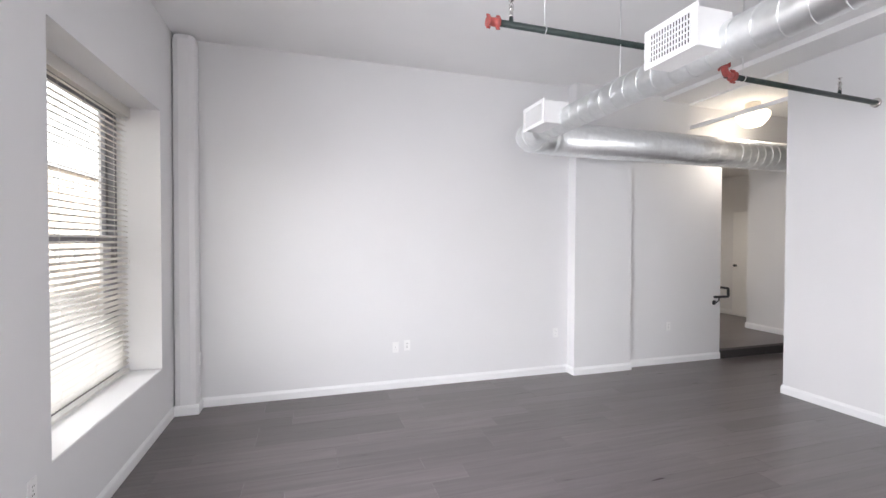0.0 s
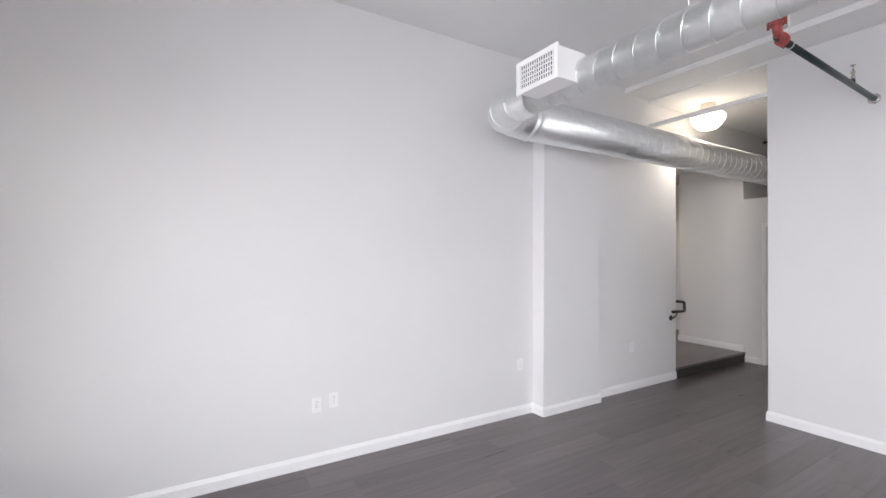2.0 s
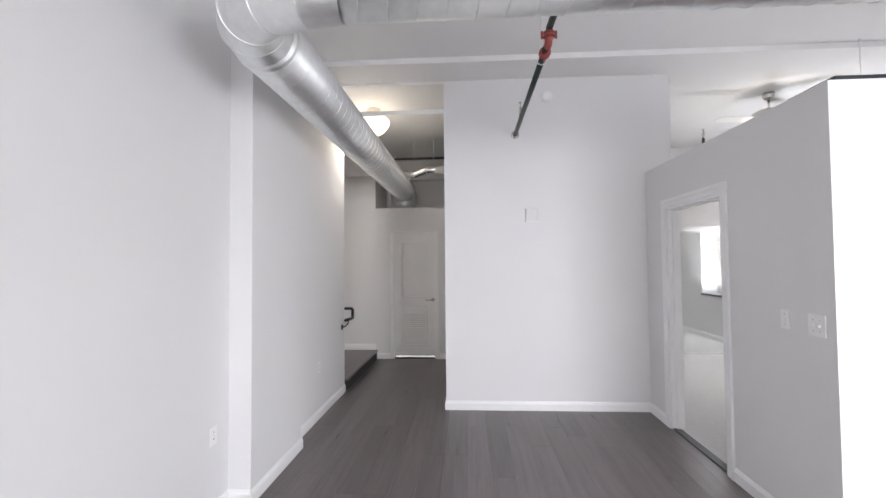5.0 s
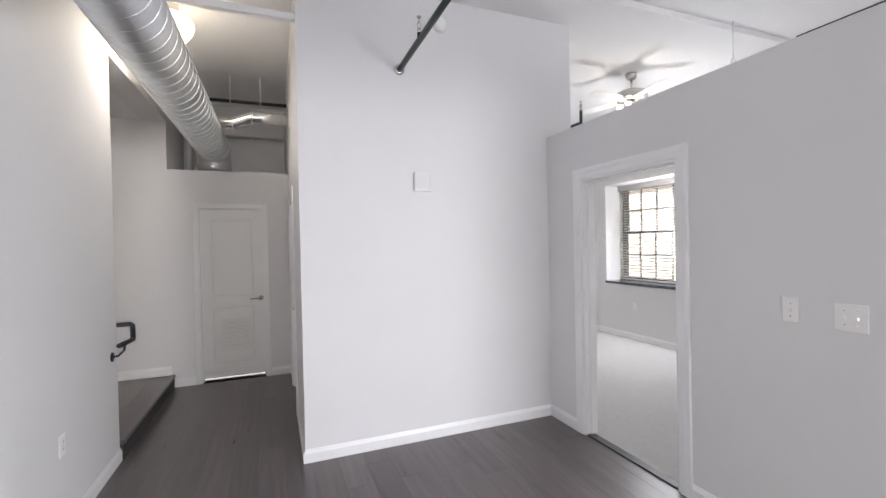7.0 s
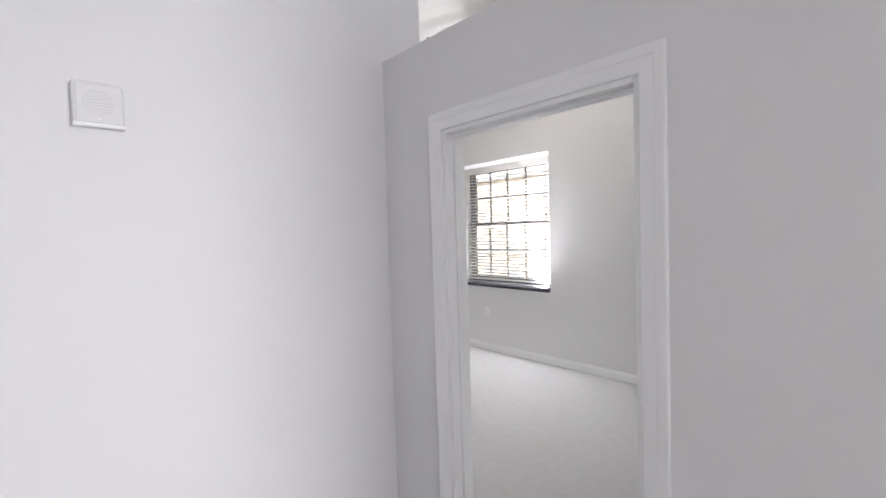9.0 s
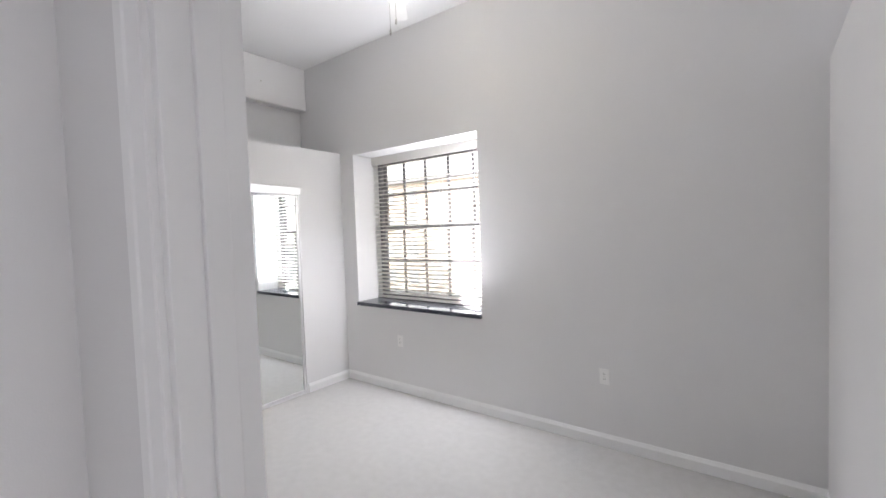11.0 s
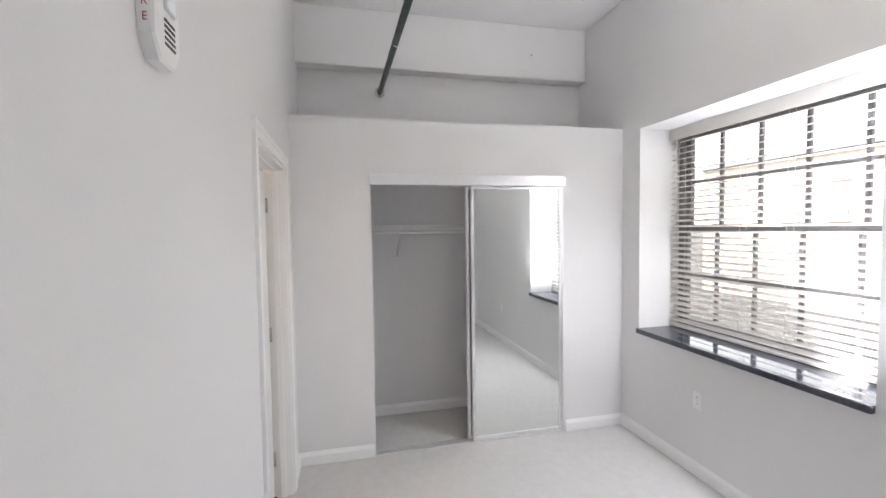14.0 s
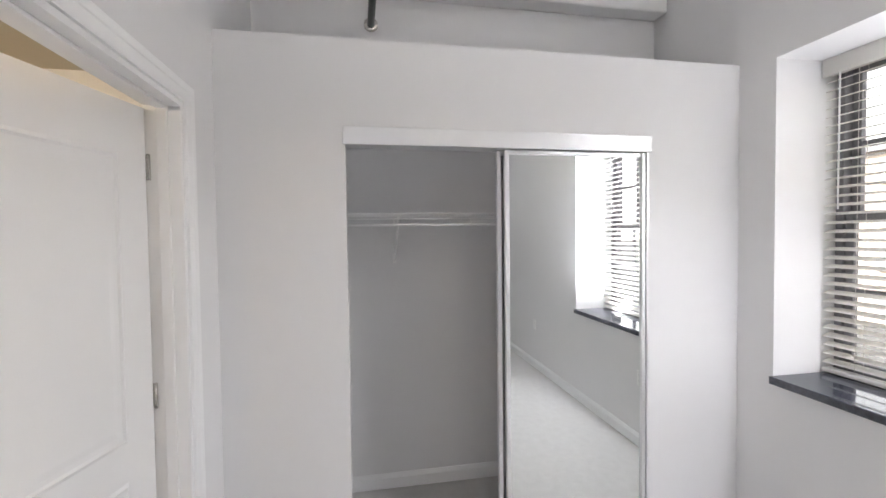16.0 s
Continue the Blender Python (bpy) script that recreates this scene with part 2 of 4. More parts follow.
def wall_mesh(axis, p0, p1, u0, u1, z0, z1, holes=()):
    """A wall between two planes of one axis, with openings (u0, u1, z0, z1) through it."""
    us = sorted({u0, u1, *(h[0] for h in holes), *(h[1] for h in holes)})
    zs = sorted({z0, z1, *(h[2] for h in holes), *(h[3] for h in holes)})
    us = [u for u in us if u0 <= u <= u1]
    zs = [z for z in zs if z0 <= z <= z1]
    bm, vs = bmesh.new(), {}

    def V(p, u, z):
        if (p, u, z) not in vs:
            vs[p, u, z] = bm.verts.new((p, u, z) if axis == "x" else (u, p, z))
        return vs[p, u, z]

    def solid(i, k):
        if not (0 <= i < len(us) - 1 and 0 <= k < len(zs) - 1):
            return False
        u, z = (us[i] + us[i + 1]) / 2, (zs[k] + zs[k + 1]) / 2
        return not any(h[0] < u < h[1] and h[2] < z < h[3] for h in holes)

    for i in range(len(us) - 1):
        for k in range(len(zs) - 1):
            if not solid(i, k):
                continue
            a, b, c, d = us[i], us[i + 1], zs[k], zs[k + 1]
            for p in (p0, p1):
                bm.faces.new((V(p, a, c), V(p, b, c), V(p, b, d), V(p, a, d)))
            for ok, (m, n) in ((solid(i - 1, k), ((a, c), (a, d))), (solid(i + 1, k), ((b, c), (b, d))), (solid(i, k - 1), ((a, c), (b, c))), (solid(i, k + 1), ((a, d), (b, d)))):
                if not ok:
                    bm.faces.new((V(p0, *m), V(p1, *m), V(p1, *n), V(p0, *n)))
    return bm


# ---- plan ----
H = 3.57            # ceiling
WX, NY, SY, EX = -1.54, 5.03, -1.33, 8.0   # inner faces of the outer walls
BX, BY0, BY1 = 4.60, 1.326, 3.70           # bathroom block
PT, PY = 2.48, 1.59                        # bedroom partition: top, face
WIN_A = (2.935, 4.575, 0.525, 2.75)
WIN_B = (0.05, 1.69, 0.525, 2.75)
# D: an unseen opening, added only for the light it lets in
WIN_D = (-0.9, 0.9, 0.6, 2.7)
WIN_C = (5.505, 7.087, 0.875, 2.47)

struct("wall_west", wall_mesh("x", WX - 0.45, WX, SY - 0.45, NY + 0.17, 0, H, [WIN_A, WIN_B]), WALL, "light grey painted wall with deep window openings")
struct("wall_north", wall_mesh("y", NY, NY + 0.17, WX, 3.6, 0, H), WALL, "long plain light grey painted wall")
struct("wall_pilaster", bx(WX, 4.86, 0, -1.335, NY, H, bevel=0.06), WALL, "rounded painted pipe chase in the corner")
struct("wall_pillar", bx(2.77, 4.875, 0, 3.60, NY, H, bevel=0.004), WALL, "painted structural pillar standing proud of the wall", "pillar")
struct("wall_hall", wall_mesh("y", 4.97, 5.2, 3.6, 6.98, 0, H, [(5.2, 6.98, 0, 2.99)]), WALL, "light grey hall wall with the entry opening")
struct("wall_entry_west", bx(5.08, 5.2, 0, 5.2, 8.2, H), WALL, "side wall of the entry recess")
struct("wall_entry_east", bx(6.98, 4.97, 0, 7.1, 5.96, H), WALL, "short side wall of the entry recess")
struct("wall_entry_back", bx(5.2, 8.05, 0, 8.0, 8.2, H), WALL, "end wall of the entry recess")
struct("wall_east", bx(EX, SY, 0, EX + 0.15, 8.2, H), WALL, "plain end wall behind the closets")
struct("wall_south", wall_mesh("y", SY - 0.45, SY, WX, EX + 0.15, 0, H, [WIN_C, WIN_D]), WALL, "light grey window wall with a deep opening")
struct("wall_bathroom_west", bx(BX, BY0, 0, BX + 0.12, BY1, H), WALL, "plain light grey wall of the bathroom block")
struct("wall_bathroom_north", wall_mesh("y", BY1 - 0.12, BY1, BX + 0.12, EX, 0, H, [(5.62, 6.44, 0, 2.04)]), WALL, "hall wall of the bathroom block with a door")
struct("wall_bathroom_south", wall_mesh("y", BY0, BY0 + 0.12, BX + 0.12, EX, 0, H, [(6.06, 6.975, 0, 2.10)]), WALL, "bedroom wall with the bathroom door")
struct("wall_partition", wall_mesh("y", PY - 0.112, PY, 2.32, BX, 0, PT, [(3.28, 4.155, 0, 2.045)]), WALL, "partition that stops short of the ceiling, with a doorway")
struct("wall_bedroom_west", bx(2.32, SY, 0, 3.25, PY - 0.112, PT), WALL, "low bedroom side wall that stops short of the ceiling")
struct("wall_hall_closet", wall_mesh("x", 6.98, 7.1, BY1, 4.97, 0, 2.455, [(3.975, 4.69, 0, 2.04)]), WALL, "low closet wall that stops short of the ceiling")
struct("wall_bedroom_closet", wall_mesh("x", 7.30, 7.42, SY, BY0, 0, 2.515, [(-0.78, 0.77, 0, 2.08)]), WALL, "low white closet wall with a sliding door opening")
struct("wall_hall_closet_top", bx(7.1, BY1, 2.36, EX, 4.97, 2.455), WALL, "top of the hall closet")
struct("wall_entry_return", bx(7.1, 4.97, 0, EX, 5.09, H), WALL, "side wall of the hall closet")
struct("ceiling", bx(WX - 0.45, SY - 0.45, H, EX + 0.3, 8.2, H + 0.15), CEIL, "white painted concrete ceiling", "ceiling")
struct("ceiling_soffit", bx(4.16, SY, 3.515, BX, NY, H), CEIL, "shallow white ceiling band", "ceiling")
struct("ceiling_entry", bx(5.2, 5.2, 2.99, 8.0, 8.05, 3.1), CEIL, "low ceiling of the entry recess", "ceiling")
struct("ceiling_bathroom", bx(BX + 0.12, BY0 + 0.12, 2.55, EX, BY1 - 0.12, 2.62), BATHW, "low bathroom ceiling", "ceiling")
struct("ceiling_beam", bx(7.866, SY, 3.085, EX, 4.97, H, bevel=0.012), CEIL, "white concrete beam under the ceiling", "beam")

# ---- floors ----
struct("floor_bedroom", bx(3.25, SY, -0.12, EX, PY - 0.06, 0.0), CARPET, "pale grey cut-pile carpet", "floor")
struct("floor_bathroom", bx(BX + 0.12, BY0 + 0.1, -0.1, EX, BY1 - 0.12, 0.004), CONCRETE, "dark bathroom floor", "floor")
floor_living = struct("floor", bx(WX, SY, -0.12, 7.1, NY, -0.009), CONCRETE, "grey-brown wood-look vinyl plank floor with a soft sheen", "floor")
floor_entry = struct("floor_entry", bx(5.2, 4.965, 0.0, EX, 8.05, 0.128), CONCRETE, "raised entry floor of grey vinyl planks", "floor")
struct("trim_nosing", bx(5.2, 4.94, 0.115, 6.98, 4.985, 0.147, bevel=0.006), PLANK, "dark step nosing at the edge of the raised entry floor", "step nosing")
struct("trim_riser", bx(5.2, 4.95, 0.0, 6.98, 4.965, 0.115), CONCRETE, "dark step riser", "step")
struct("trim_threshold", bx(3.28, PY - 0.075, 0.0, 4.155, PY - 0.005, 0.010, bevel=0.003), BLACKM, "black strip between carpet and plank floor", "threshold")

# ---- baseboards ----


def baseboard(x0, y0, x1, y1, z=0.0, h=0.095, name="baseboard"):
    """A moulded board along a wall; the wall lies on the left of the way from the first end to the second."""
    a, b = Vector((x0, y0, z)), Vector((x1, y1, z))
    d = (b - a).normalized()
    n = Vector((d.y, -d.x, 0))
    prof = [(-0.001, 0.001), (0.014, 0.001), (0.014, h * 0.72), (0.010, h * 0.82), (0.006, h * 0.93), (0.004, h), (-0.001, h)]
    bm = bmesh.new()
    A = [bm.verts.new(a + n * u + Vector((0, 0, w))) for u, w in prof]
    B = [bm.verts.new(b + n * u + Vector((0, 0, w))) for u, w in prof]
    for i in range(len(prof)):
        j = (i + 1) % len(prof)
        bm.faces.new((A[i], A[j], B[j], B[i]))
    bm.faces.new(A[::-1])
    bm.faces.new(B)
    return struct(name, bm, TRIM, "white moulded baseboard", "baseboard")


baseboard(WX, SY, WX, 4.86)
baseboard(WX, 4.86, -1.321, 4.86)
baseboard(-1.335, 4.86, -1.335, NY)
baseboard(-1.335, NY, 2.77, NY)
baseboard(2.77, NY, 2.77, 4.876)
baseboard(2.756, 4.875, 3.614, 4.875)
baseboard(3.60, 4.875, 3.60, 4.97)
baseboard(3.6, 4.97, 5.2, 4.97)
baseboard(6.98, 5.974, 6.98, 4.97, 0.147)
baseboard(EX, 8.05, EX, 5.09, 0.147)
baseboard(6.98, 4.97, 6.98, 4.735)
baseboard(6.98, 3.93, 6.98, BY1)
baseboard(6.98, BY1, 6.53, BY1)
baseboard(5.53, BY1, BX - 0.014, BY1)
baseboard(BX, BY1 - 0.001, BX, PY)
baseboard(BX, PY, 4.2, PY)
baseboard(3.2, PY, 2.306, PY)
baseboard(2.32, PY - 0.001, 2.32, SY)
baseboard(2.32, SY, WX, SY)
baseboard(BX, PY - 0.112, BX, BY0 + 0.001)
baseboard(BX - 0.014, BY0, 5.97, BY0)
baseboard(7.08, BY0, 7.30, BY0)
baseboard(7.30, BY0, 7.30, 0.78)
baseboard(7.30, -0.79, 7.30, SY)
baseboard(7.30, SY, 3.25, SY)
baseboard(3.25, SY, 3.25, PY - 0.112)
baseboard(EX, BY0, EX, SY)

# ---- door frames ----


def casing(name, axis, face, side, u0, u1, top, w=0.078, t=0.018):
    """A moulded casing, mitred at the corners, on one face of a wall; side: the way that the face looks."""
    prof = [(0.0, -0.001), (0.0, t * 0.6), (w * 0.06, t * 0.72), (w * 0.55, t * 0.80), (w * 0.62, t * 0.95), (w * 0.92, t * 1.02), (w, t * 0.9), (w, -0.001)]
    bm, rows = bmesh.new(), []
    for u, z, du, dz in ((u0, 0.0, -1, 0), (u0, top, -1, 1), (u1, top, 1, 1), (u1, 0.0, 1, 0)):
        ring = []
        for o, d in prof:
            p, q = face + side * d, u + du * o
            ring.append(bm.verts.new((q, p, z + dz * o) if axis == "y" else (p, q, z + dz * o)))
        rows.append(ring)
    for A, B in zip(rows, rows[1:]):
        for i in range(len(prof) - 1):
            bm.faces.new((A[i], A[i + 1], B[i + 1], B[i]))
    bm.faces.new(rows[0])
    bm.faces.new(rows[-1])
    return struct(name, bm, TRIM, "white moulded door casing", "door casing")


def jamb(name, axis, f0, f1, u0, u1, top, t=0.02):
    bm = bmesh.new()
    m = (f0 + f1) / 2
    pieces = [(f0 - 0.002, f1 + 0.002, u0, u0 + t, 0.0, top), (f0 - 0.002, f1 + 0.002, u1 - t, u1, 0.0, top), (f0 - 0.002, f1 + 0.002, u0 + t, u1 - t, top - t, top),
              (m - 0.02, m + 0.016, u0 + t, u0 + t + 0.012, 0.0, top - t), (m - 0.02, m + 0.016, u1 - t - 0.012, u1 - t, 0.0, top - t), (m - 0.02, m + 0.016, u0 + t + 0.012, u1 - t - 0.012, top - t - 0.012, top - t)]
    for a, b, c, d, e, f in pieces:
        if axis == "y":
            box(bm, c, a, e, d, b, f, bevel=0.002)
        else:
            box(bm, a, c, e, b, d, f, bevel=0.002)
    return struct(name, bm, TRIM, "white door jamb with a stop", "door jamb")


casing("trim_casing", "y", PY, 1, 3.28, 4.155, 2.045)
casing("trim_casing", "y", PY - 0.112, -1, 3.28, 4.155, 2.045)
jamb("trim_jamb", "y", PY - 0.112, PY, 3.28, 4.155, 2.045)
casing("trim_casing", "y", BY0, -1, 6.06, 6.975, 2.10, w=0.068)
jamb("trim_jamb", "y", BY0, BY0 + 0.12, 6.06, 6.975, 2.10)
casing("trim_casing", "x", 6.98, -1, 3.975, 4.69, 2.04, w=0.035, t=0.012)
jamb("trim_jamb", "x", 6.98, 7.1, 3.975, 4.69, 2.04)
casing("trim_casing", "y", BY1, 1, 5.62, 6.44, 2.04)
jamb("trim_jamb", "y", BY1 - 0.12, BY1, 5.62, 6.44, 2.04)

# ---- windows ----


def window(name, axis, plane, out, u0, u1, z0, z1, cols, sill_mat, sill_out, label):
    """A dark double-hung window deep in its opening; out: the way to the street along the axis."""
    w = thing(name, (0, 0, 0), label, "window", kind="structure")

    def slab(bm, p0, p1, a, b, c, d, bevel=0.003):
        p0, p1 = sorted((plane + out * p0, plane + out * p1))
        return box(bm, p0, a, c, p1, b, d, bevel) if axis == "x" else box(bm, a, p0, c, b, p1, d, bevel)

    zm, f, s = (z0 + z1) / 2 + 0.01, 0.036, 0.04
    fr = bmesh.new()
    for a, b, c, d in ((u0, u0 + f, z0, z1), (u1 - f, u1, z0, z1), (u0 + f, u1 - f, z0, z0 + f), (u0 + f, u1 - f, z1 - f, z1)):
        slab(fr, 0.0, 0.09, a, b, c, d)
    part("window_frame", fr, SASH, w, "dark bronze outer frame")
    for k, (c, d, p) in enumerate(((z0 + f, zm + 0.025, 0.015), (zm - 0.025, z1 - f, 0.05))):
        a, b = u0 + f, u1 - f
        sh = bmesh.new()
        for e, g, i, j in ((a, a + s, c, d), (b - s, b, c, d), (a + s, b - s, c, c + s), (a + s, b - s, d - s, d)):
            slab(sh, p, p + 0.032, e, g, i, j)
        sash = part("sash", sh, SASH, w, "dark bronze sash")
        if cols > 1:
            for i in range(1, cols):
                u = b - 0.305 * i
                part("muntin", slab(bmesh.new(), p + 0.004, p + 0.028, u - 0.013, u + 0.013, c + s, d - s), SASH, sash)
            zz = (c + d) / 2
            part("muntin", slab(bmesh.new(), p + 0.006, p + 0.026, a + s, b - s, zz - 0.011, zz + 0.011), SASH, sash)
        pane = part("pane", slab(bmesh.new(), p + 0.013, p + 0.018, a + s, b - s, c + s, d - s, 0), GLASS, sash, "clear glass pane")
        pane.visible_shadow = False
    part("window_sill", slab(bmesh.new(), -sill_out, -0.001, u0 + 0.002, u1 - 0.002, z0 - 0.03, z0 + 0.008, 0.004), sill_mat, w)
    return w


window("window_1", "x", -1.86, -1, *WIN_A, 1, TRIM, 0.317, "tall dark-framed window deep in the wall above a white sill")
window("window_2", "x", -1.86, -1, *WIN_B, 1, TRIM, 0.317, "tall dark-framed window deep in the wall above a white sill")
window("window_3", "y", -1.70, -1, *WIN_C, 5, GRANITE, 0.40, "dark-framed window with gridded panes above a dark stone sill")

# unseen window without a blind, added as a light source from the south
window("added_window", "y", -1.70, -1, *WIN_D, 1, TRIM, 0.367, "wide dark-framed window above a white sill")


def blind(axis, plane, u0, u1, z0, z1, cords, label, tilt=16, pitch=0.044):
    """A lowered venetian blind, in its own space: along x, looked at from the -y side, then turned into place."""
    bl = thing("window_blind", (0, 0, 0), label, "window blind", "white window blinds")
    w = u1 - u0
    part("headrail", bx(0.0, -0.03, z1 - 0.075, w, 0.03, z1 - 0.002, bevel=0.003), SLAT, bl)
    part("valance", bx(0.0, -0.042, z1 - 0.088, w, -0.032, z1, bevel=0.003), SLAT, bl, "flat white valance board")
    bm = bmesh.new()
    n, hw = 5, 0.025
    top, low = [], []
    for i in range(n + 1):
        y = -hw + 2 * hw * i / n
        zc = 0.0035 * (1 - (y / hw) ** 2)
        y2, z2 = y * math.cos(radians(tilt)) - zc * math.sin(radians(tilt)), y * math.sin(radians(tilt)) + zc * math.cos(radians(tilt))
        top.append([bm.verts.new((x, y2, z2 + 0.0012)) for x in (0.006, w - 0.006)])
        low.append([bm.verts.new((x, y2, z2 - 0.0012)) for x in (0.006, w - 0.006)])
    for L_ in (top, low):
        for a, b in zip(L_, L_[1:]):
            bm.faces.new((a[0], a[1], b[1], b[0]))
    for i in (0, n):
        bm.faces.new((top[i][0], top[i][1], low[i][1], low[i][0]))
    for e in (0, 1):
        bm.faces.new([v[e] for v in top] + [v[e] for v in low[::-1]])
    slat = mesh_of("slat", bm, SLAT)
    z = z1 - 0.11
    while z > z0 + 0.055:
        s = part("slat", slat, SLAT, bl)
        s.location.z = z
        s.rotation_euler.x = radians(random.uniform(-2.0, 2.0))
        z -= pitch
    part("bottom_rail", bx(0.004, -0.026, z0 + 0.008, w - 0.004, 0.026, z0 + 0.03, bevel=0.005), SLAT, bl)
    for c in cords:
        t = bmesh.new()
        for y in (-0.027, 0.027):
            tube(t, [(c * w, y, z0 + 0.03), (c * w, y, z1 - 0.07)], 0.0011, 6)
        part("ladder_cord", t, SLAT, bl)
    part("tilt_wand", tube(bmesh.new(), [(0.09, -0.05, z1 - 0.09), (0.09, -0.052, z1 - 0.75)], 0.004, 8), PLASTIC, bl)
    part("cord_tassel", lathe(bmesh.new(), [(0.002, 0), (0.008, -0.012), (0.009, -0.04), (0.003, -0.05)], (w - 0.07, -0.05, z0 + 0.95), 12), PLASTIC, bl)
    if axis == "x":
        bl.matrix_basis = pose(plane, u0, 0, 0, 0, 90)
    else:
        bl.matrix_basis = pose(u1, plane, 0, 0, 0, 180)
    return bl


blind("x", -1.80, WIN_A[0] + 0.008, WIN_A[1] - 0.008, WIN_A[2] + 0.006, WIN_A[3] - 0.003, (0.08, 0.36, 0.64, 0.92), "white slatted window blind lowered over the tall window")
blind("x", -1.80, WIN_B[0] + 0.008, WIN_B[1] - 0.008, WIN_B[2] + 0.006, WIN_B[3] - 0.003, (0.08, 0.36, 0.64, 0.92), "white slatted window blind lowered over the tall window")
blind("y", -1.635, WIN_C[0] + 0.008, WIN_C[1] - 0.008, WIN_C[2] + 0.010, WIN_C[3] - 0.003, (0.1, 0.4, 0.6, 0.9), "white slatted window blind over a gridded bedroom window")

# ---- spiral ducts ----


def spiral(path_at, length, r, pitch, turns_seg=26):
    """A raised lock seam that winds round a straight duct; path_at gives the centre and two cross directions."""
    n = int(length / pitch * turns_seg)
    pts = []
    for i in range(n + 1):
        c, a, b = path_at(length * i / n)
        t = i / turns_seg * math.tau
        pts.append(c + (a * math.cos(t) + b * math.sin(t)) * (r + 0.0006))
    return tube(bmesh.new(), pts, 0.0033, 5)


RD = 0.102
duct = thing("air_duct", (1.79, 2.0, 2.69), "galvanised spiral air duct hung below the ceiling", "air duct")
part("main_run", tube(bmesh.new(), [(1.79, SY + 0.002, 2.69), (1.79, 3.98, 2.69)], RD, 40), GALV, duct)
part("lock_seam", spiral(lambda s: (Vector((1.79, SY + 0.02 + s, 2.69)), Vector((1, 0, 0)), Vector((0, 0, 1))), 5.25, RD, 0.125), GALV, duct)
HY, HZ, RH = 4.533, 2.775, 0.18
corner = [(1.79, 3.97, 2.69), (1.79, 4.13, 2.70), (1.835, 4.31, 2.715), (1.94, 4.455, 2.74), (2.08, HY - 0.01, 2.765), (2.25, HY, HZ)]
girth = [RD + 0.003, 0.124, 0.134, 0.146, 0.162, RH + 0.003]
cross = []
for i, p in enumerate(corner):
    d = (Vector(corner[min(i + 1, 5)]) - Vector(corner[max(i - 1, 0)])).normalized()
    side = d.cross(Vector((0, 0, 1))).normalized()
    up = side.cross(d)
    cross.append([Vector(p) + (side * math.cos(k * math.tau / 40) + up * math.sin(k * math.tau / 40)) * girth[i] for k in range(40)])
for i in range(5):
    b2 = bmesh.new()
    A, B = [b2.verts.new(v) for v in cross[i]], [b2.verts.new(v) for v in cross[i + 1]]
    for k in range(40):
        b2.faces.new((A[k], A[(k + 1) % 40], B[(k + 1) % 40], B[k])).smooth = True
    part("elbow_gore", b2, GALV, duct, "gored sheet metal elbow")
for i in (1, 2, 3, 4, 5):
    part("elbow_seam", tube(bmesh.new(), cross[i], 0.0045, 6, close=True), GALV, duct)
part("hall_run", tube(bmesh.new(), [(2.2, HY, HZ), (7.15, HY, HZ)], RH, 40), GALV, duct)
part("lock_seam", spiral(lambda s: (Vector((2.25 + s, HY, HZ)), Vector((0, 1, 0)), Vector((0, 0, 1))), 4.88, RH, 0.125), GALV, duct)
part("down_elbow", tube(bmesh.new(), [(7.1, HY, HZ)] + arc((7.15, HY, HZ - 0.2), (0, 0, 1), (1, 0, 0), 0.2, 0, math.pi / 2, 7) + [(7.35, HY, 2.456)], [RH + 0.004] * 10, 40), GALV, duct, "bend that drops into the closet")
for k in range(6):
    part("elbow_seam", tube(bmesh.new(), [(7.35 + math.cos(a * math.tau / 30) * (RH + 0.006), HY + math.sin(a * math.tau / 30) * (RH + 0.006), 2.47 + k * 0.022) for a in range(30)], 0.004, 5, close=True), GALV, duct)
for y in (0.4, 2.9):
    part("hanger_strap", tube(bmesh.new(), [(1.79, y, H)] + [(1.79 + math.sin(t) * (RD + 0.004), y, 2.69 + math.cos(t) * (RD + 0.004)) for t in (0.0, 0.01)], 0.003, 6), GALV, duct)
br = [(6.40, 4.46, 2.87), (6.40, 4.25, 2.87), (6.38, 4.16, 2.90), (6.36, 4.06, 2.935), (6.36, 3.98, 2.94), (6.36, 3.702, 2.94)]
branch = thing("branch_duct", (6.4, 4.2, 2.87), "small shiny branch duct with an offset, running into the wall", "air duct")
part("branch_pipe", tube(bmesh.new(), br, 0.064, 24), POLISHED, branch)
for p, d in ((br[1], 0), (br[3], 1), (br[5], 0)):
    part("joint_band", tube(bmesh.new(), [(p[0] + math.cos(k * math.tau / 24) * 0.066, p[1], p[2] + math.sin(k * math.tau / 24) * 0.066) for k in range(24)], 0.006, 6, close=True), GALV, branch)


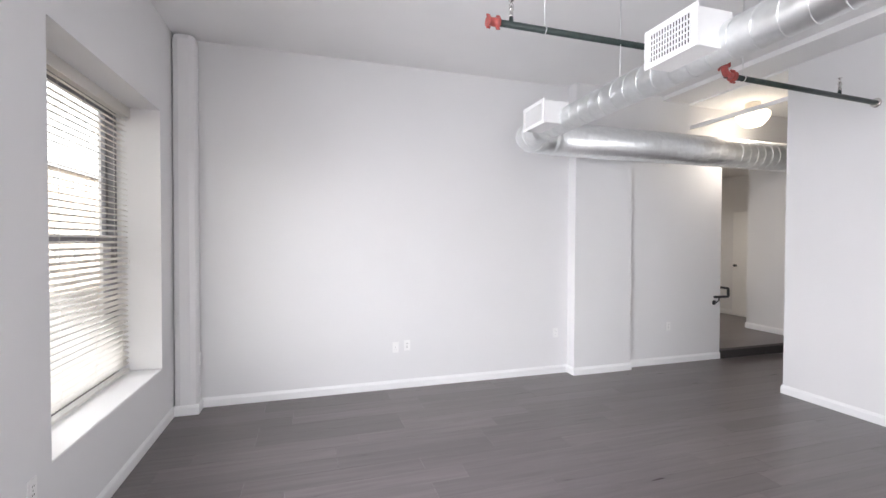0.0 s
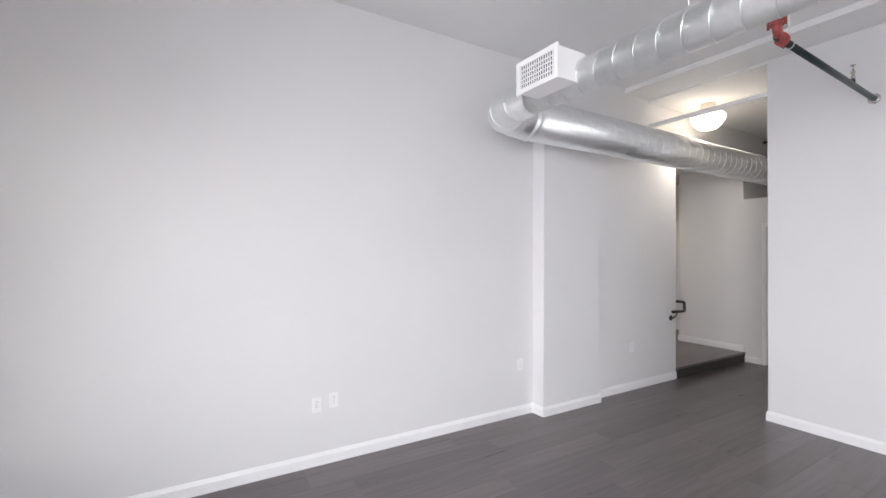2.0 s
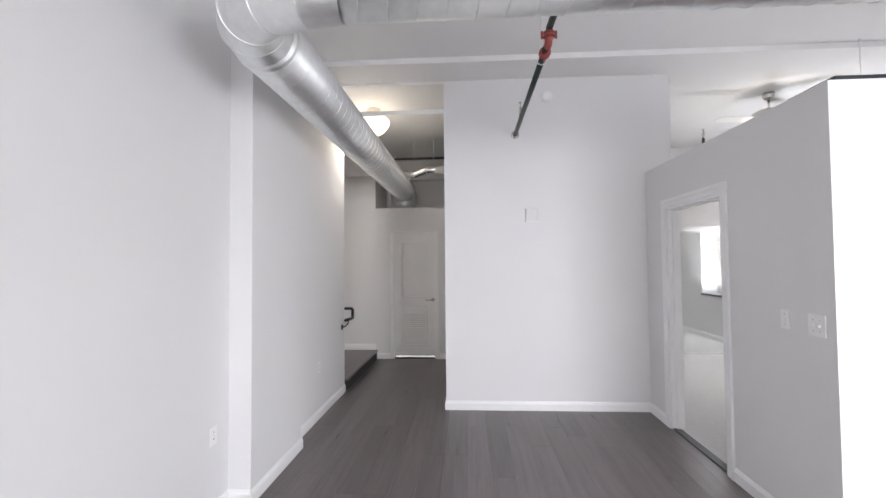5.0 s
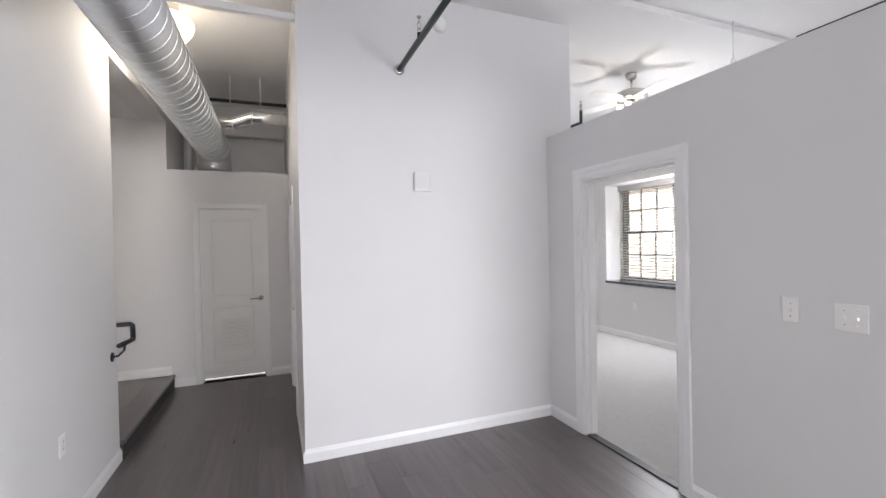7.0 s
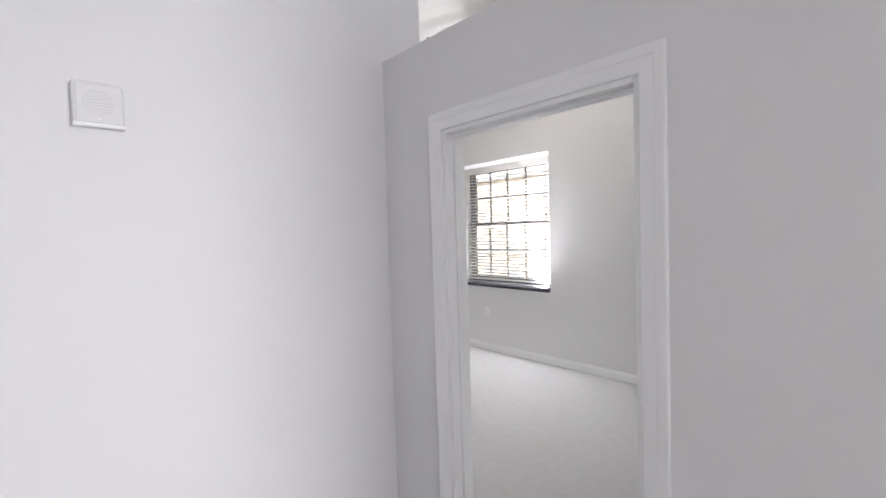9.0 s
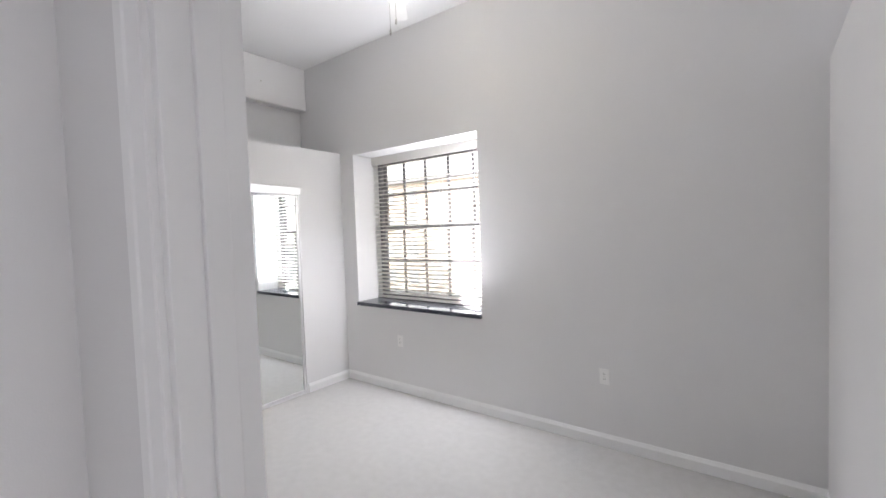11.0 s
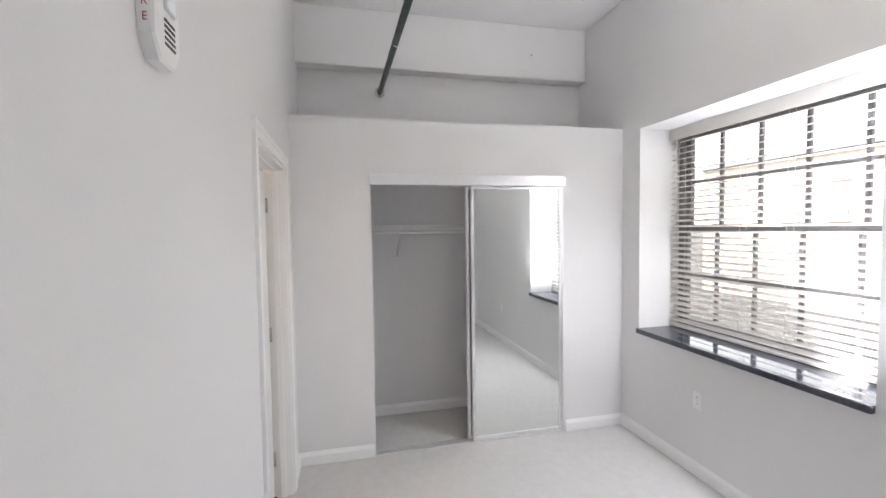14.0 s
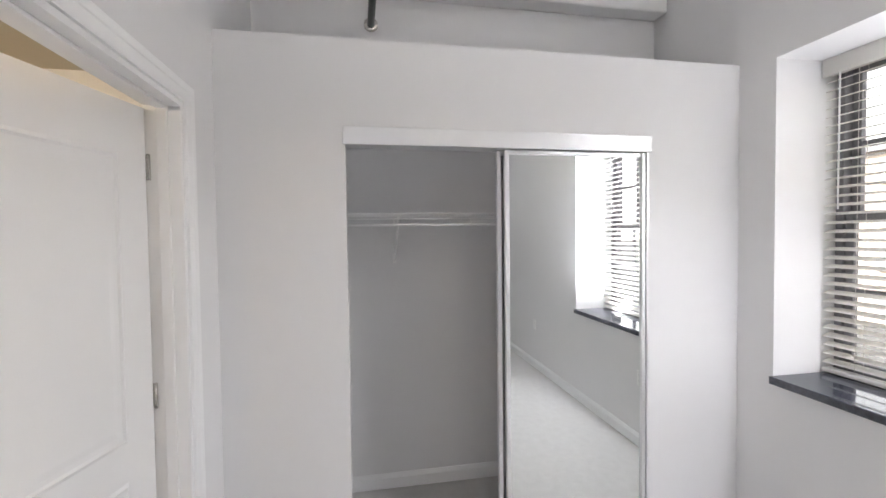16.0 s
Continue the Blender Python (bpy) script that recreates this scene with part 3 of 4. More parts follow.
def register(y0, y1, z0=2.622, z1=2.838, x=1.53):
    """A white supply register on a box that stands out from the side of the duct."""
    g = thing("air_register", (x, (y0 + y1) / 2, z0), "white louvred air register on the side of the duct", "air vent", "registers on the duct")
    part("plenum", bx(x + 0.012, y0 + 0.012, z0 + 0.01, 1.78, y1 - 0.012, z1 - 0.01, bevel=0.004), PLASTIC, g, "white sheet metal box")
    fr = bmesh.new()
    b = 0.032
    for a, c, e, f in ((y0, y0 + b, z0, z1), (y1 - b, y1, z0, z1), (y0 + b, y1 - b, z0, z0 + b), (y0 + b, y1 - b, z1 - b, z1)):
        box(fr, x, a, e, x + 0.016, c, f, 0.003)
    part("register_frame", fr, PLASTIC, g)
    # dark sheet painting the shade between the blades
    part("vent_shade", bx(x + 0.0098, y0 + b, z0 + b, x + 0.0112, y1 - b, z1 - b), DARK, g, "dark sheet that paints the shade inside the vent")
    n = 15
    blade = mesh_of("blade", bx(-0.005, -0.003, z0 + b, 0.003, 0.003, z1 - b, bevel=0.001), PLASTIC)
    for i in range(n):
        s = part("blade", blade, PLASTIC, g)
        s.matrix_basis = pose(x + 0.006, y0 + b + (y1 - y0 - 2 * b) * (i + 0.5) / n, 0, 0, 0, 14)
    for k in range(1, 5):
        zc = z0 + b + (z1 - z0 - 2 * b) * k / 5
        part("blade_bar", bx(x + 0.0075, y0 + b, zc - 0.004, x + 0.0094, y1 - b, zc + 0.004), PLASTIC, g)
    return g


register(3.50, 3.855, z1=2.828)
register(2.03, 2.38)

# ---- sprinkler pipes ----


def sprinkler_head(p, parent):
    x, y, z = p
    b = lathe(bmesh.new(), [(0.014, 0), (0.014, 0.02), (0.011, 0.022), (0.011, 0.045), (0.016, 0.048), (0.016, 0.058), (0.008, 0.06), (0.006, 0.075)], p, 14)
    hd = part("sprinkler_head", b, CHROME, parent, "upright brass and nickel sprinkler")
    f = bmesh.new()
    for s in (-1, 1):
        tube(f, [(x + s * 0.012, y, z + 0.058), (x + s * 0.015, y, z + 0.08), (x, y, z + 0.105)], 0.0025, 6)
    part("yoke", f, CHROME, hd)
    part("deflector", lathe(bmesh.new(), [(0.004, 0.104), (0.018, 0.106), (0.018, 0.108), (0.004, 0.11)], p, 16), CHROME, hd)


def hanger(p, top, parent, r=0.027, rod=0.004):
    x, y, z = p
    h = part("hanger_rod", tube(bmesh.new(), [(x, y, z + r), (x, y, top)], rod, 8), GALV, parent)
    part("hanger_ring", tube(bmesh.new(), [(x, y + math.cos(k * math.tau / 20) * r, z + math.sin(k * math.tau / 20) * r) for k in range(20)], 0.004, 6, close=True), GALV, h)


def coupling(a, b, r, parent, label="red painted pipe coupling"):
    a, b = Vector(a), Vector(b)
    d = (b - a)
    c = part("coupling", tube(bmesh.new(), [a, a + d * 0.18, a + d * 0.22, a + d * 0.78, a + d * 0.82, b], [r * 1.5, r * 1.5, r * 1.2, r * 1.2, r * 1.5, r * 1.5], 16), RED, parent, label)
    up = Vector((0, 0, 1)) if abs(d.normalized().z) < 0.7 else Vector((0, 1, 0))
    for t in (0.1, 0.9):
        p = a + d * t
        for s in (-1, 1):
            q = p + up * s * r * 1.75
            part("bolt", tube(bmesh.new(), [q - d.normalized() * 0.012, q + d.normalized() * 0.012], r * 0.3, 8), RED, c)


PR = 0.0215
line = thing("sprinkler_pipe", (2.7, 2.85, 2.97), "dark green sprinkler pipe with red couplings, hung on rods", "sprinkler pipe")
part("pipe", tube(bmesh.new(), [(0.85, 2.905, 3.05), (2.70, 2.915, 3.055), (2.75, 2.917, 3.05), (2.77, 2.918, 3.02)], PR, 14), PIPEG, line)
coupling((0.775, 2.905, 3.05), (0.86, 2.905, 3.05), PR * 1.05, line)
part("elbow", tube(bmesh.new(), [(2.77, 2.918, 3.02), (2.772, 2.918, 2.985), (2.785, 2.920, 2.96), (2.82, 2.924, 2.947), (2.88, 2.93, 2.944)], PR * 1.15, 14), RED, line, "red painted elbow")
for a_, b_ in (((2.77, 2.918, 3.028), (2.77, 2.918, 2.998)), ((2.855, 2.927, 2.944), (2.885, 2.929, 2.944))):
    coupling(a_, b_, PR * 1.2, line)
part("pipe", tube(bmesh.new(), [(2.80, 2.93, 2.945), (4.598, 2.94, 2.91)], PR, 14), PIPEG, line)
part("wall_collar", lathe(bmesh.new(), [(0.024, -0.012), (0.04, -0.008), (0.042, -0.001)], (4.598, 2.94, 2.91), 20, "x"), CHROME, line, "bright round wall plate")
for x, y, z in ((0.945, 2.905, 3.067), (4.11, 2.938, 2.938)):
    part("nipple", tube(bmesh.new(), [(x, y, z - 0.01), (x, y, z + 0.03)], 0.014, 12), PIPEG, line)
    sprinkler_head((x, y, z + 0.03), line)
hanger((1.19, 2.906, 3.05), H, line)
hanger((2.98, 2.932, 2.942), H, line)

bline = thing("sprinkler_pipe", (6.5, 0.61, 2.93), "dark green sprinkler pipe over the bedroom, ending in a wall plate", "sprinkler pipe")
part("pipe", tube(bmesh.new(), [(5.33, 0.60, 2.888), (7.998, 0.628, 2.917)], PR, 14), PIPEG, bline)
part("wall_collar", lathe(bmesh.new(), [(0.024, -0.012), (0.042, -0.008), (0.044, -0.001)], (7.998, 0.628, 2.917), 20, "x"), CHROME, bline, "bright round wall plate")
part("nipple", tube(bmesh.new(), [(5.335, 0.60, 2.88), (5.335, 0.60, 3.03)], 0.017, 12), BLACKM, bline)
sprinkler_head((5.335, 0.60, 3.03), bline)
hanger((6.92, 0.606, 2.905), H, bline)

ring = thing("pipe_hanger", (4.11, -0.15, 3.2), "thin steel rod with an empty ring hanging from the ceiling", "pipe hanger")
hanger((4.11, -0.15, 3.2), H, ring, 0.028, 0.006)

hline = thing("hall_pipe", (6.7, 4.1, 3.2), "dark sprinkler pipe on two rods across the hall", "sprinkler pipe")
part("pipe", tube(bmesh.new(), [(6.72, 4.60, 3.2), (6.71, 3.702, 3.2)], 0.019, 12), BLACKM, hline)
for y in (4.29, 3.98):
    part("hanger_rod", tube(bmesh.new(), [(6.715, y, 3.22), (6.715, y, 3.49)], 0.006, 8), TRIM, hline)
    part("hanger_ring", tube(bmesh.new(), [(6.715 + math.cos(k * math.tau / 18) * 0.024, y, 3.2 + math.sin(k * math.tau / 18) * 0.024) for k in range(18)], 0.005, 6, close=True), TRIM, hline)

vp = thing("riser_pipe", (7.72, 4.86, 2.456), "white painted riser pipes above the closet", "pipe")
for y in (4.86, 4.74):
    part("pipe", tube(bmesh.new(), [(7.72, y, 2.456), (7.72, y, H - 0.085)], 0.032, 16), TRIM, vp)

struct("ceiling_hall", bx(BX, BY1, 3.49, 7.866, 4.97, H), CEIL, "white textured hall ceiling", "ceiling")
strut = thing("ceiling_strut", (4.64, 4.3, 3.2), "slim white painted channel across the hall", "channel")
part("channel", bx(4.62, BY1 + 0.001, 3.175, 4.665, 4.969, 3.222, bevel=0.004), TRIM, strut)

# ---- hall lamp ----
lamp = thing("ceiling_lamp", (5.30, 4.62, 3.3), "lit opal glass schoolhouse lamp under the hall ceiling", "ceiling lamp")
part("canopy", lathe(bmesh.new(), [(0.055, 3.49), (0.085, 3.489), (0.09, 3.47), (0.088, 3.44), (0.095, 3.43), (0.095, 3.405), (0.07, 3.40)], (5.30, 4.62, 0), 36), CHROME, lamp, "nickel fitter and canopy")
part("shade", lathe(bmesh.new(), [(0.06, 3.405), (0.09, 3.395), (0.165, 3.372), (0.192, 3.345), (0.196, 3.315), (0.18, 3.27), (0.14, 3.215), (0.105, 3.185), (0.06, 3.172), (0.01, 3.17)], (5.30, 4.62, 0), 40), GLOBE, lamp, "glowing white glass shade")

copy_thing(lamp, pose(6.6, 6.9, 2.80))

# ---- wall plates ----


def plate(at, normal, label, category, group, w=0.07, h=0.115, kind_of="outlet", n=1):
    """A wall plate with its outlets or switches, built facing -y and turned to its wall."""
    g = thing("wall_outlet" if kind_of == "outlet" else "light_switch", (0, 0, 0), label, category, group)
    part("cover_plate", bx(-w / 2, -0.006, -h / 2, w / 2, 0.0, h / 2, bevel=0.0028), PLASTIC, g)
    if kind_of == "outlet":
        for s in (-1, 1):
            r = part("receptacle", bx(-0.017, -0.008, s * 0.02 - 0.014, 0.017, -0.005, s * 0.02 + 0.014, bevel=0.001), PLASTIC, g)
            sl = bmesh.new()
            for x in (-0.006, 0.006):
                box(sl, x - 0.0012, -0.0086, s * 0.02 - 0.003, x + 0.0012, -0.0079, s * 0.02 + 0.007)
            part("slots", sl, OFFGREY, r)
        part("screw", lathe(bmesh.new(), [(0.003, -0.0072), (0.003, -0.0058)], (0, 0, 0), 10, "y"), CHROME, g)
    else:
        for i in range(n):
            x = (i - (n - 1) / 2) * 0.046
            part("toggle", bx(x - 0.005, -0.017, -0.009, x + 0.005, -0.005, 0.006, bevel=0.002), PLASTIC, g)
            part("collar", bx(x - 0.008, -0.0075, -0.014, x + 0.008, -0.0055, 0.014, bevel=0.0008), PLASTIC, g)
            for s in (-1, 1):
                part("screw", lathe(bmesh.new(), [(0.003, -0.0074), (0.003, -0.0058)], (x, 0, s * 0.03), 10, "y"), CHROME, g)
    turn = {"-y": 0, "+y": 180, "+x": 90, "-x": -90}[normal]
    g.matrix_basis = pose(*at, 0, 0, turn)
    return g


OUT = ("white wall outlet low on a light grey wall", "outlet", "white wall outlets")
plate((0.585, NY, 0.46), "-y", "white wall outlet beside a blank plate", *OUT[1:])
plate((0.715, NY, 0.475), "-y", "white wall outlet paired with another one", *OUT[1:])
plate((2.60, NY, 0.505), "-y", *OUT)
plate((4.29, 4.97, 0.505), "-y", *OUT)
plate((-1.335 + 0.0, 4.95, 0.505), "+x", *OUT)
plate((WX, 2.77, 0.48), "+x", *OUT)
plate((6.49, SY, 0.52), "+y", "white wall outlet under the bedroom window", *OUT[1:])
plate((4.47, SY, 0.52), "+y", *OUT)
plate((2.67, PY, 1.205), "+y", "white single light switch on the partition", "light switch", "light switches by the door", 0.072, 0.117, "switch")
plate((2.44, PY, 1.20), "+y", "white double light switch on the partition", "light switch", "light switches by the door", 0.118, 0.117, "switch", 2)

# ---- door chime and detector ----
chime = thing("door_chime", (BX, 2.77, 2.05), "white door chime box with a round grille, high on the wall", "door chime")
part("chime_body", bx(BX - 0.030, 2.705, 1.975, BX - 0.001, 2.845, 2.125, bevel=0.014), WALL, chime)
for i in range(9):
    w = math.sqrt(max(0.0, 1 - ((i - 4) / 4.6) ** 2)) * 0.042
    part("grille_bar", bx(BX - 0.033, 2.775 - w, 2.055 + (i - 4) * 0.0095 - 0.0022, BX - 0.029, 2.775 + w, 2.055 + (i - 4) * 0.0095 + 0.0022), WALL, chime)
part("bottom_lip", bx(BX - 0.034, 2.705, 1.972, BX - 0.002, 2.845, 1.985, bevel=0.003), PLASTIC, chime)
part("button", lathe(bmesh.new(), [(0.004, -0.033), (0.004, -0.029)], (BX, 2.775, 2.0), 12, "x"), PLASTIC, chime)
det = thing("smoke_detector", (BX, 2.60, 3.31), "round white smoke detector high on the wall", "smoke detector")
part("detector_base", lathe(bmesh.new(), [(0.062, -0.001), (0.062, -0.014), (0.05, -0.034), (0.03, -0.042), (0.005, -0.043)], (BX, 2.60, 3.31), 30, "x"), PLASTIC, det)

# ---- hall closet door ----


def panel_door(w, h, t, panels):
    """A moulded door leaf with raised panels: leaf spans x 0..w, faces -y at y=0; panels: x0, x1, z0, z1."""
    bm = bx(0, 0.0, 0, w, t, h, bevel=0.002)
    for x0, x1, z0, z1 in panels:
        rings = []
        for inset, depth in ((0, -0.0005), (0.012, -0.006), (0.02, 0.004), (0.035, 0.004), (0.055, -0.003)):
            rings.append([bm.verts.new((x, -0.0 + (depth if depth < 0 else -depth * 0.2), z)) for x, z in ((x0 + inset, z0 + inset), (x1 - inset, z0 + inset), (x1 - inset, z1 - inset), (x0 + inset, z1 - inset))])
        for A, B in zip(rings, rings[1:]):
            for k in range(4):
                bm.faces.new((A[k], A[(k + 1) % 4], B[(k + 1) % 4], B[k]))
        bm.faces.new(rings[-1])
    return bm


def lever(parent, x, z, way, y=0.0):
    lv = part("lever_handle", lathe(bmesh.new(), [(0.028, -0.001), (0.028, -0.008), (0.012, -0.012), (0.011, -0.045), (0.004, -0.047)], (x, y, z), 20, "y"), CHROME, parent, "satin nickel lever")
    part("grip", tube(bmesh.new(), [(x, y - 0.042, z), (x + way * 0.04, y - 0.046, z), (x + way * 0.115, y - 0.040, z - 0.004)], [0.009, 0.0085, 0.007], 12), CHROME, lv)


cd = thing("closet_door", (0, 0, 0), "white closed panel closet door with a louvred vent", "door")
part("leaf", panel_door(0.667, 1.972, 0.035, [(0.11, 0.557, 0.94, 1.85), (0.11, 0.557, 0.16, 0.82)]), DOORW, cd)
gr = part("vent_grille", bx(0.185, -0.010, 0.29, 0.522, -0.001, 0.70, bevel=0.003), DOORW, cd, "white louvred return air grille")
for k in range(12):
    b2 = bx(0.205, -0.003, -0.013, 0.502, 0.003, 0.013)
    bmesh.ops.rotate(b2, verts=b2.verts[:], cent=(0, 0, 0), matrix=Matrix.Rotation(radians(35), 3, "X"))
    bmesh.ops.translate(b2, verts=b2.verts[:], vec=(0, -0.012, 0.322 + k * 0.0315))
    part("louvre", b2, DOORW, gr)
lever(cd, 0.632, 0.905, -1)
for z in (0.28, 1.0, 1.72):
    part("hinge", tube(bmesh.new(), [(-0.004, -0.006, z - 0.045), (-0.004, -0.006, z + 0.045)], 0.006, 8), DOORW, cd)
cd.matrix_basis = pose(7.012, 4.667, 0.045, 0, 0, -90)
# no real strip: flat black stands in for shade in the door's undercut
struct("trim_gap_shade", bx(6.985, 3.995, 0.001, 7.09, 4.67, 0.006), DARK, "black strip that paints the shade in the gap under the closet door", "threshold")

hd = thing("hall_bathroom_door", (0, 0, 0), "white closed panel door in the hall", "door")
part("leaf", panel_door(0.776, 2.0, 0.035, [(0.12, 0.656, 0.96, 1.86), (0.12, 0.656, 0.18, 0.84)]), DOORW, hd)
part("deadbolt", lathe(bmesh.new(), [(0.024, -0.001), (0.022, -0.012), (0.016, -0.03), (0.004, -0.032)], (0.71, 0, 1.24), 20, "y"), CHROME, hd)
lever(hd, 0.71, 0.95, -1)
hd.matrix_basis = pose(6.418, BY1 - 0.03, 0.012, 0, 0, 180)

ed = thing("entry_door", (0, 0, 0), "white closed flush entry door with a small dark knob", "door")
part("leaf", bx(0, 0, 0, 0.92, 0.03, 2.1, bevel=0.003), DOORW, ed)
part("knob", lathe(bmesh.new(), [(0.025, -0.001), (0.012, -0.01), (0.012, -0.03), (0.026, -0.045), (0.02, -0.06), (0.004, -0.062)], (0.07, 0, 1.02), 20, "y"), BLACKM, ed)
ed.matrix_basis = pose(EX - 0.032, 7.03, 0.147, 0, 0, -90)

# ---- bathroom door, ajar ----
bd = thing("bathroom_door", (0, 0, 0), "white panel bathroom door standing ajar on nickel hinges", "door")
part("leaf", panel_door(0.872, 2.055, 0.035, [(0.12, 0.752, 0.93, 1.88), (0.12, 0.752, 0.17, 0.80)]), DOORW, bd)
for z in (0.24, 1.04, 1.85):
    hg = part("hinge", tube(bmesh.new(), [(0.876, -0.006, z - 0.045), (0.876, -0.006, z + 0.045)], 0.0065, 10), CHROME, bd, "satin nickel hinge")
    part("hinge_leaf", bx(0.8735, -0.004, z - 0.045, 0.8765, 0.034, z + 0.045), CHROME, hg)
bd.matrix_basis = pose(6.951, BY0 + 0.112, 0.012, 0, 0, -14) @ pose(-0.876, 0, 0)

# ---- handrail at the raised entry ----
rail = thing("handrail", (5.2, 4.88, 0.9), "black steel handrail returning to the wall at the entry step", "handrail")
rz = 0.885
part("rail", tube(bmesh.new(), [(5.238, 6.6, 1.0), (5.238, 4.889, 1.0), (5.238, 4.881, 0.992), (5.238, 4.878, rz + 0.008), (5.230, 4.878, rz), (5.02, 4.905, rz - 0.002)], 0.0175, 14), BLACKM, rail)
part("wall_bracket", tube(bmesh.new(), [(5.09, 4.89, rz - 0.01), (5.088, 4.895, rz - 0.05), (5.085, 4.93, rz - 0.085), (5.085, 4.966, rz - 0.09)], 0.008, 10), BLACKM, rail)
part("flange", lathe(bmesh.new(), [(0.034, -0.001), (0.033, -0.008), (0.01, -0.012)], (5.085, 4.969, rz - 0.09), 20, "y"), BLACKM, rail)
part("wall_bracket", tube(bmesh.new(), [(5.245, 5.9, 1.0), (5.24, 5.9, 0.95), (5.203, 5.9, 0.93)], 0.008, 10), BLACKM, rail)
part("wall_bracket", tube(bmesh.new(), [(5.245, 6.55, 1.0), (5.24, 6.55, 0.95), (5.203, 6.55, 0.93)], 0.008, 10), BLACKM, rail)

# ---- ceiling fan ----
fx, fy = 5.38, -0.20
fan = thing("ceiling_fan", (fx, fy, H), "nickel ceiling fan with pale blades and small lit bulbs", "ceiling fan")
part("canopy", lathe(bmesh.new(), [(0.062, H - 0.001), (0.065, H - 0.03), (0.045, H - 0.075), (0.02, H - 0.085)], (fx, fy, 0), 28), CHROME, fan)
part("downrod", tube(bmesh.new(), [(fx, fy, H - 0.08), (fx, fy, 3.34)], 0.012, 12), CHROME, fan)
part("motor", lathe(bmesh.new(), [(0.03, 3.365), (0.13, 3.355), (0.172, 3.335), (0.178, 3.31), (0.178, 3.265), (0.165, 3.248), (0.05, 3.24)], (fx, fy, 0), 32), CHROME, fan)
for k in range(5):
    a = radians(72 * k + 20)
    m = Matrix.Translation((fx, fy, 3.255)) @ Matrix.Rotation(a, 4, "Z") @ Matrix.Rotation(radians(11), 4, "X")
    b2 = bmesh.new()
    prof = [(0.17, 0.045), (0.24, 0.058), (0.45, 0.066), (0.58, 0.068), (0.62, 0.055), (0.635, 0.03)]
    up = [b2.verts.new((x, w, 0.003)) for x, w in prof] + [b2.verts.new((x, -w, 0.003)) for x, w in prof[::-1]]
    dn = [b2.verts.new((v.co.x, v.co.y, -0.003)) for v in up]
    b2.faces.new(up)
    b2.faces.new(dn[::-1])
    for i in range(len(up)):
        j = (i + 1) % len(up)
        b2.faces.new((up[i], up[j], dn[j], dn[i]))
    bmesh.ops.transform(b2, matrix=m, verts=b2.verts[:])
    blade = part("blade", b2, DOORW, fan, "pale painted fan blade")
    b3 = box(bmesh.new(), 0.09, -0.016, -0.006, 0.22, 0.016, -0.002, 0.002)
    bmesh.ops.transform(b3, matrix=m, verts=b3.verts[:])
    part("blade_iron", b3, CHROME, blade)
part("light_hub", lathe(bmesh.new(), [(0.05, 3.236), (0.055, 3.21), (0.04, 3.185), (0.012, 3.175)], (fx, fy, 0), 24), CHROME, fan)
for k in range(4):
    a = radians(90 * k + 30)
    c, s = math.cos(a), math.sin(a)
    arm = part("light_arm", tube(bmesh.new(), [(fx + c * 0.04, fy + s * 0.04, 3.205), (fx + c * 0.085, fy + s * 0.085, 3.20), (fx + c * 0.105, fy + s * 0.105, 3.19)], 0.011, 10), CHROME, fan)
    part("bulb", tube(bmesh.new(), [(fx + c * r, fy + s * r, z) for r, z in ((0.10, 3.195), (0.118, 3.185), (0.145, 3.172), (0.165, 3.162), (0.172, 3.158))], [0.011, 0.02, 0.027, 0.019, 0.006], 14), BULB, arm, "small glowing bulb")
for o, z in ((0.025, 2.90), (-0.025, 2.95)):
    ch = part("pull_chain", tube(bmesh.new(), [(fx + o, fy, 3.19), (fx + o, fy, z)], 0.0015, 6), CHROME, fan)
    part("fob", lathe(bmesh.new(), [(0.002, z), (0.006, z - 0.01), (0.007, z - 0.03), (0.002, z - 0.042)], (fx + o, fy, 0), 12), CHROME, ch)

# ---- bedroom closet ----
track = thing("closet_track", (7.31, 0, 2.03), "bright aluminium head track over the closet opening", "door track")
part("head_track", bx(7.284, -0.79, 2.032, 7.299, 0.782, 2.115, bevel=0.003), ALU, track)
part("track_channel", bx(7.301, -0.778, 2.034, 7.40, 0.768, 2.078, bevel=0.003), ALU, track)
part("floor_track", bx(7.305, -0.78, 0.0, 7.375, 0.77, 0.008, bevel=0.002), ALU, track)
part("edge_channel", bx(7.30, -0.782, 0.008, 7.36, -0.770, 2.032), ALU, track)


def mirror_door(x, y0, y1, label):
    g = thing("mirror_door", (x, (y0 + y1) / 2, 0.01), label, "mirror door", "sliding closet doors")
    part("mirror", bx(x, y0 + 0.018, 0.035, x + 0.006, y1 - 0.018, 2.012), MIRROR, g, "clear mirror glass")
    for n, a in (("stile", (x - 0.012, y0, 0.012, x + 0.016, y0 + 0.022, 2.03)), ("stile", (x - 0.012, y1 - 0.022, 0.012, x + 0.016, y1, 2.03)),
                 ("bottom_rail", (x - 0.008, y0 + 0.022, 0.012, x + 0.014, y1 - 0.022, 0.04)), ("top_rail", (x - 0.008, y0 + 0.022, 2.008, x + 0.014, y1 - 0.022, 2.03))):
        part(n, bx(*a, bevel=0.003), ALU, g)
    return g


mirror_door(7.318, -0.768, 0.004, "tall sliding mirror door in a bright aluminium frame")
mirror_door(7.352, -0.765, 0.034, "second sliding mirror door stacked behind the first")

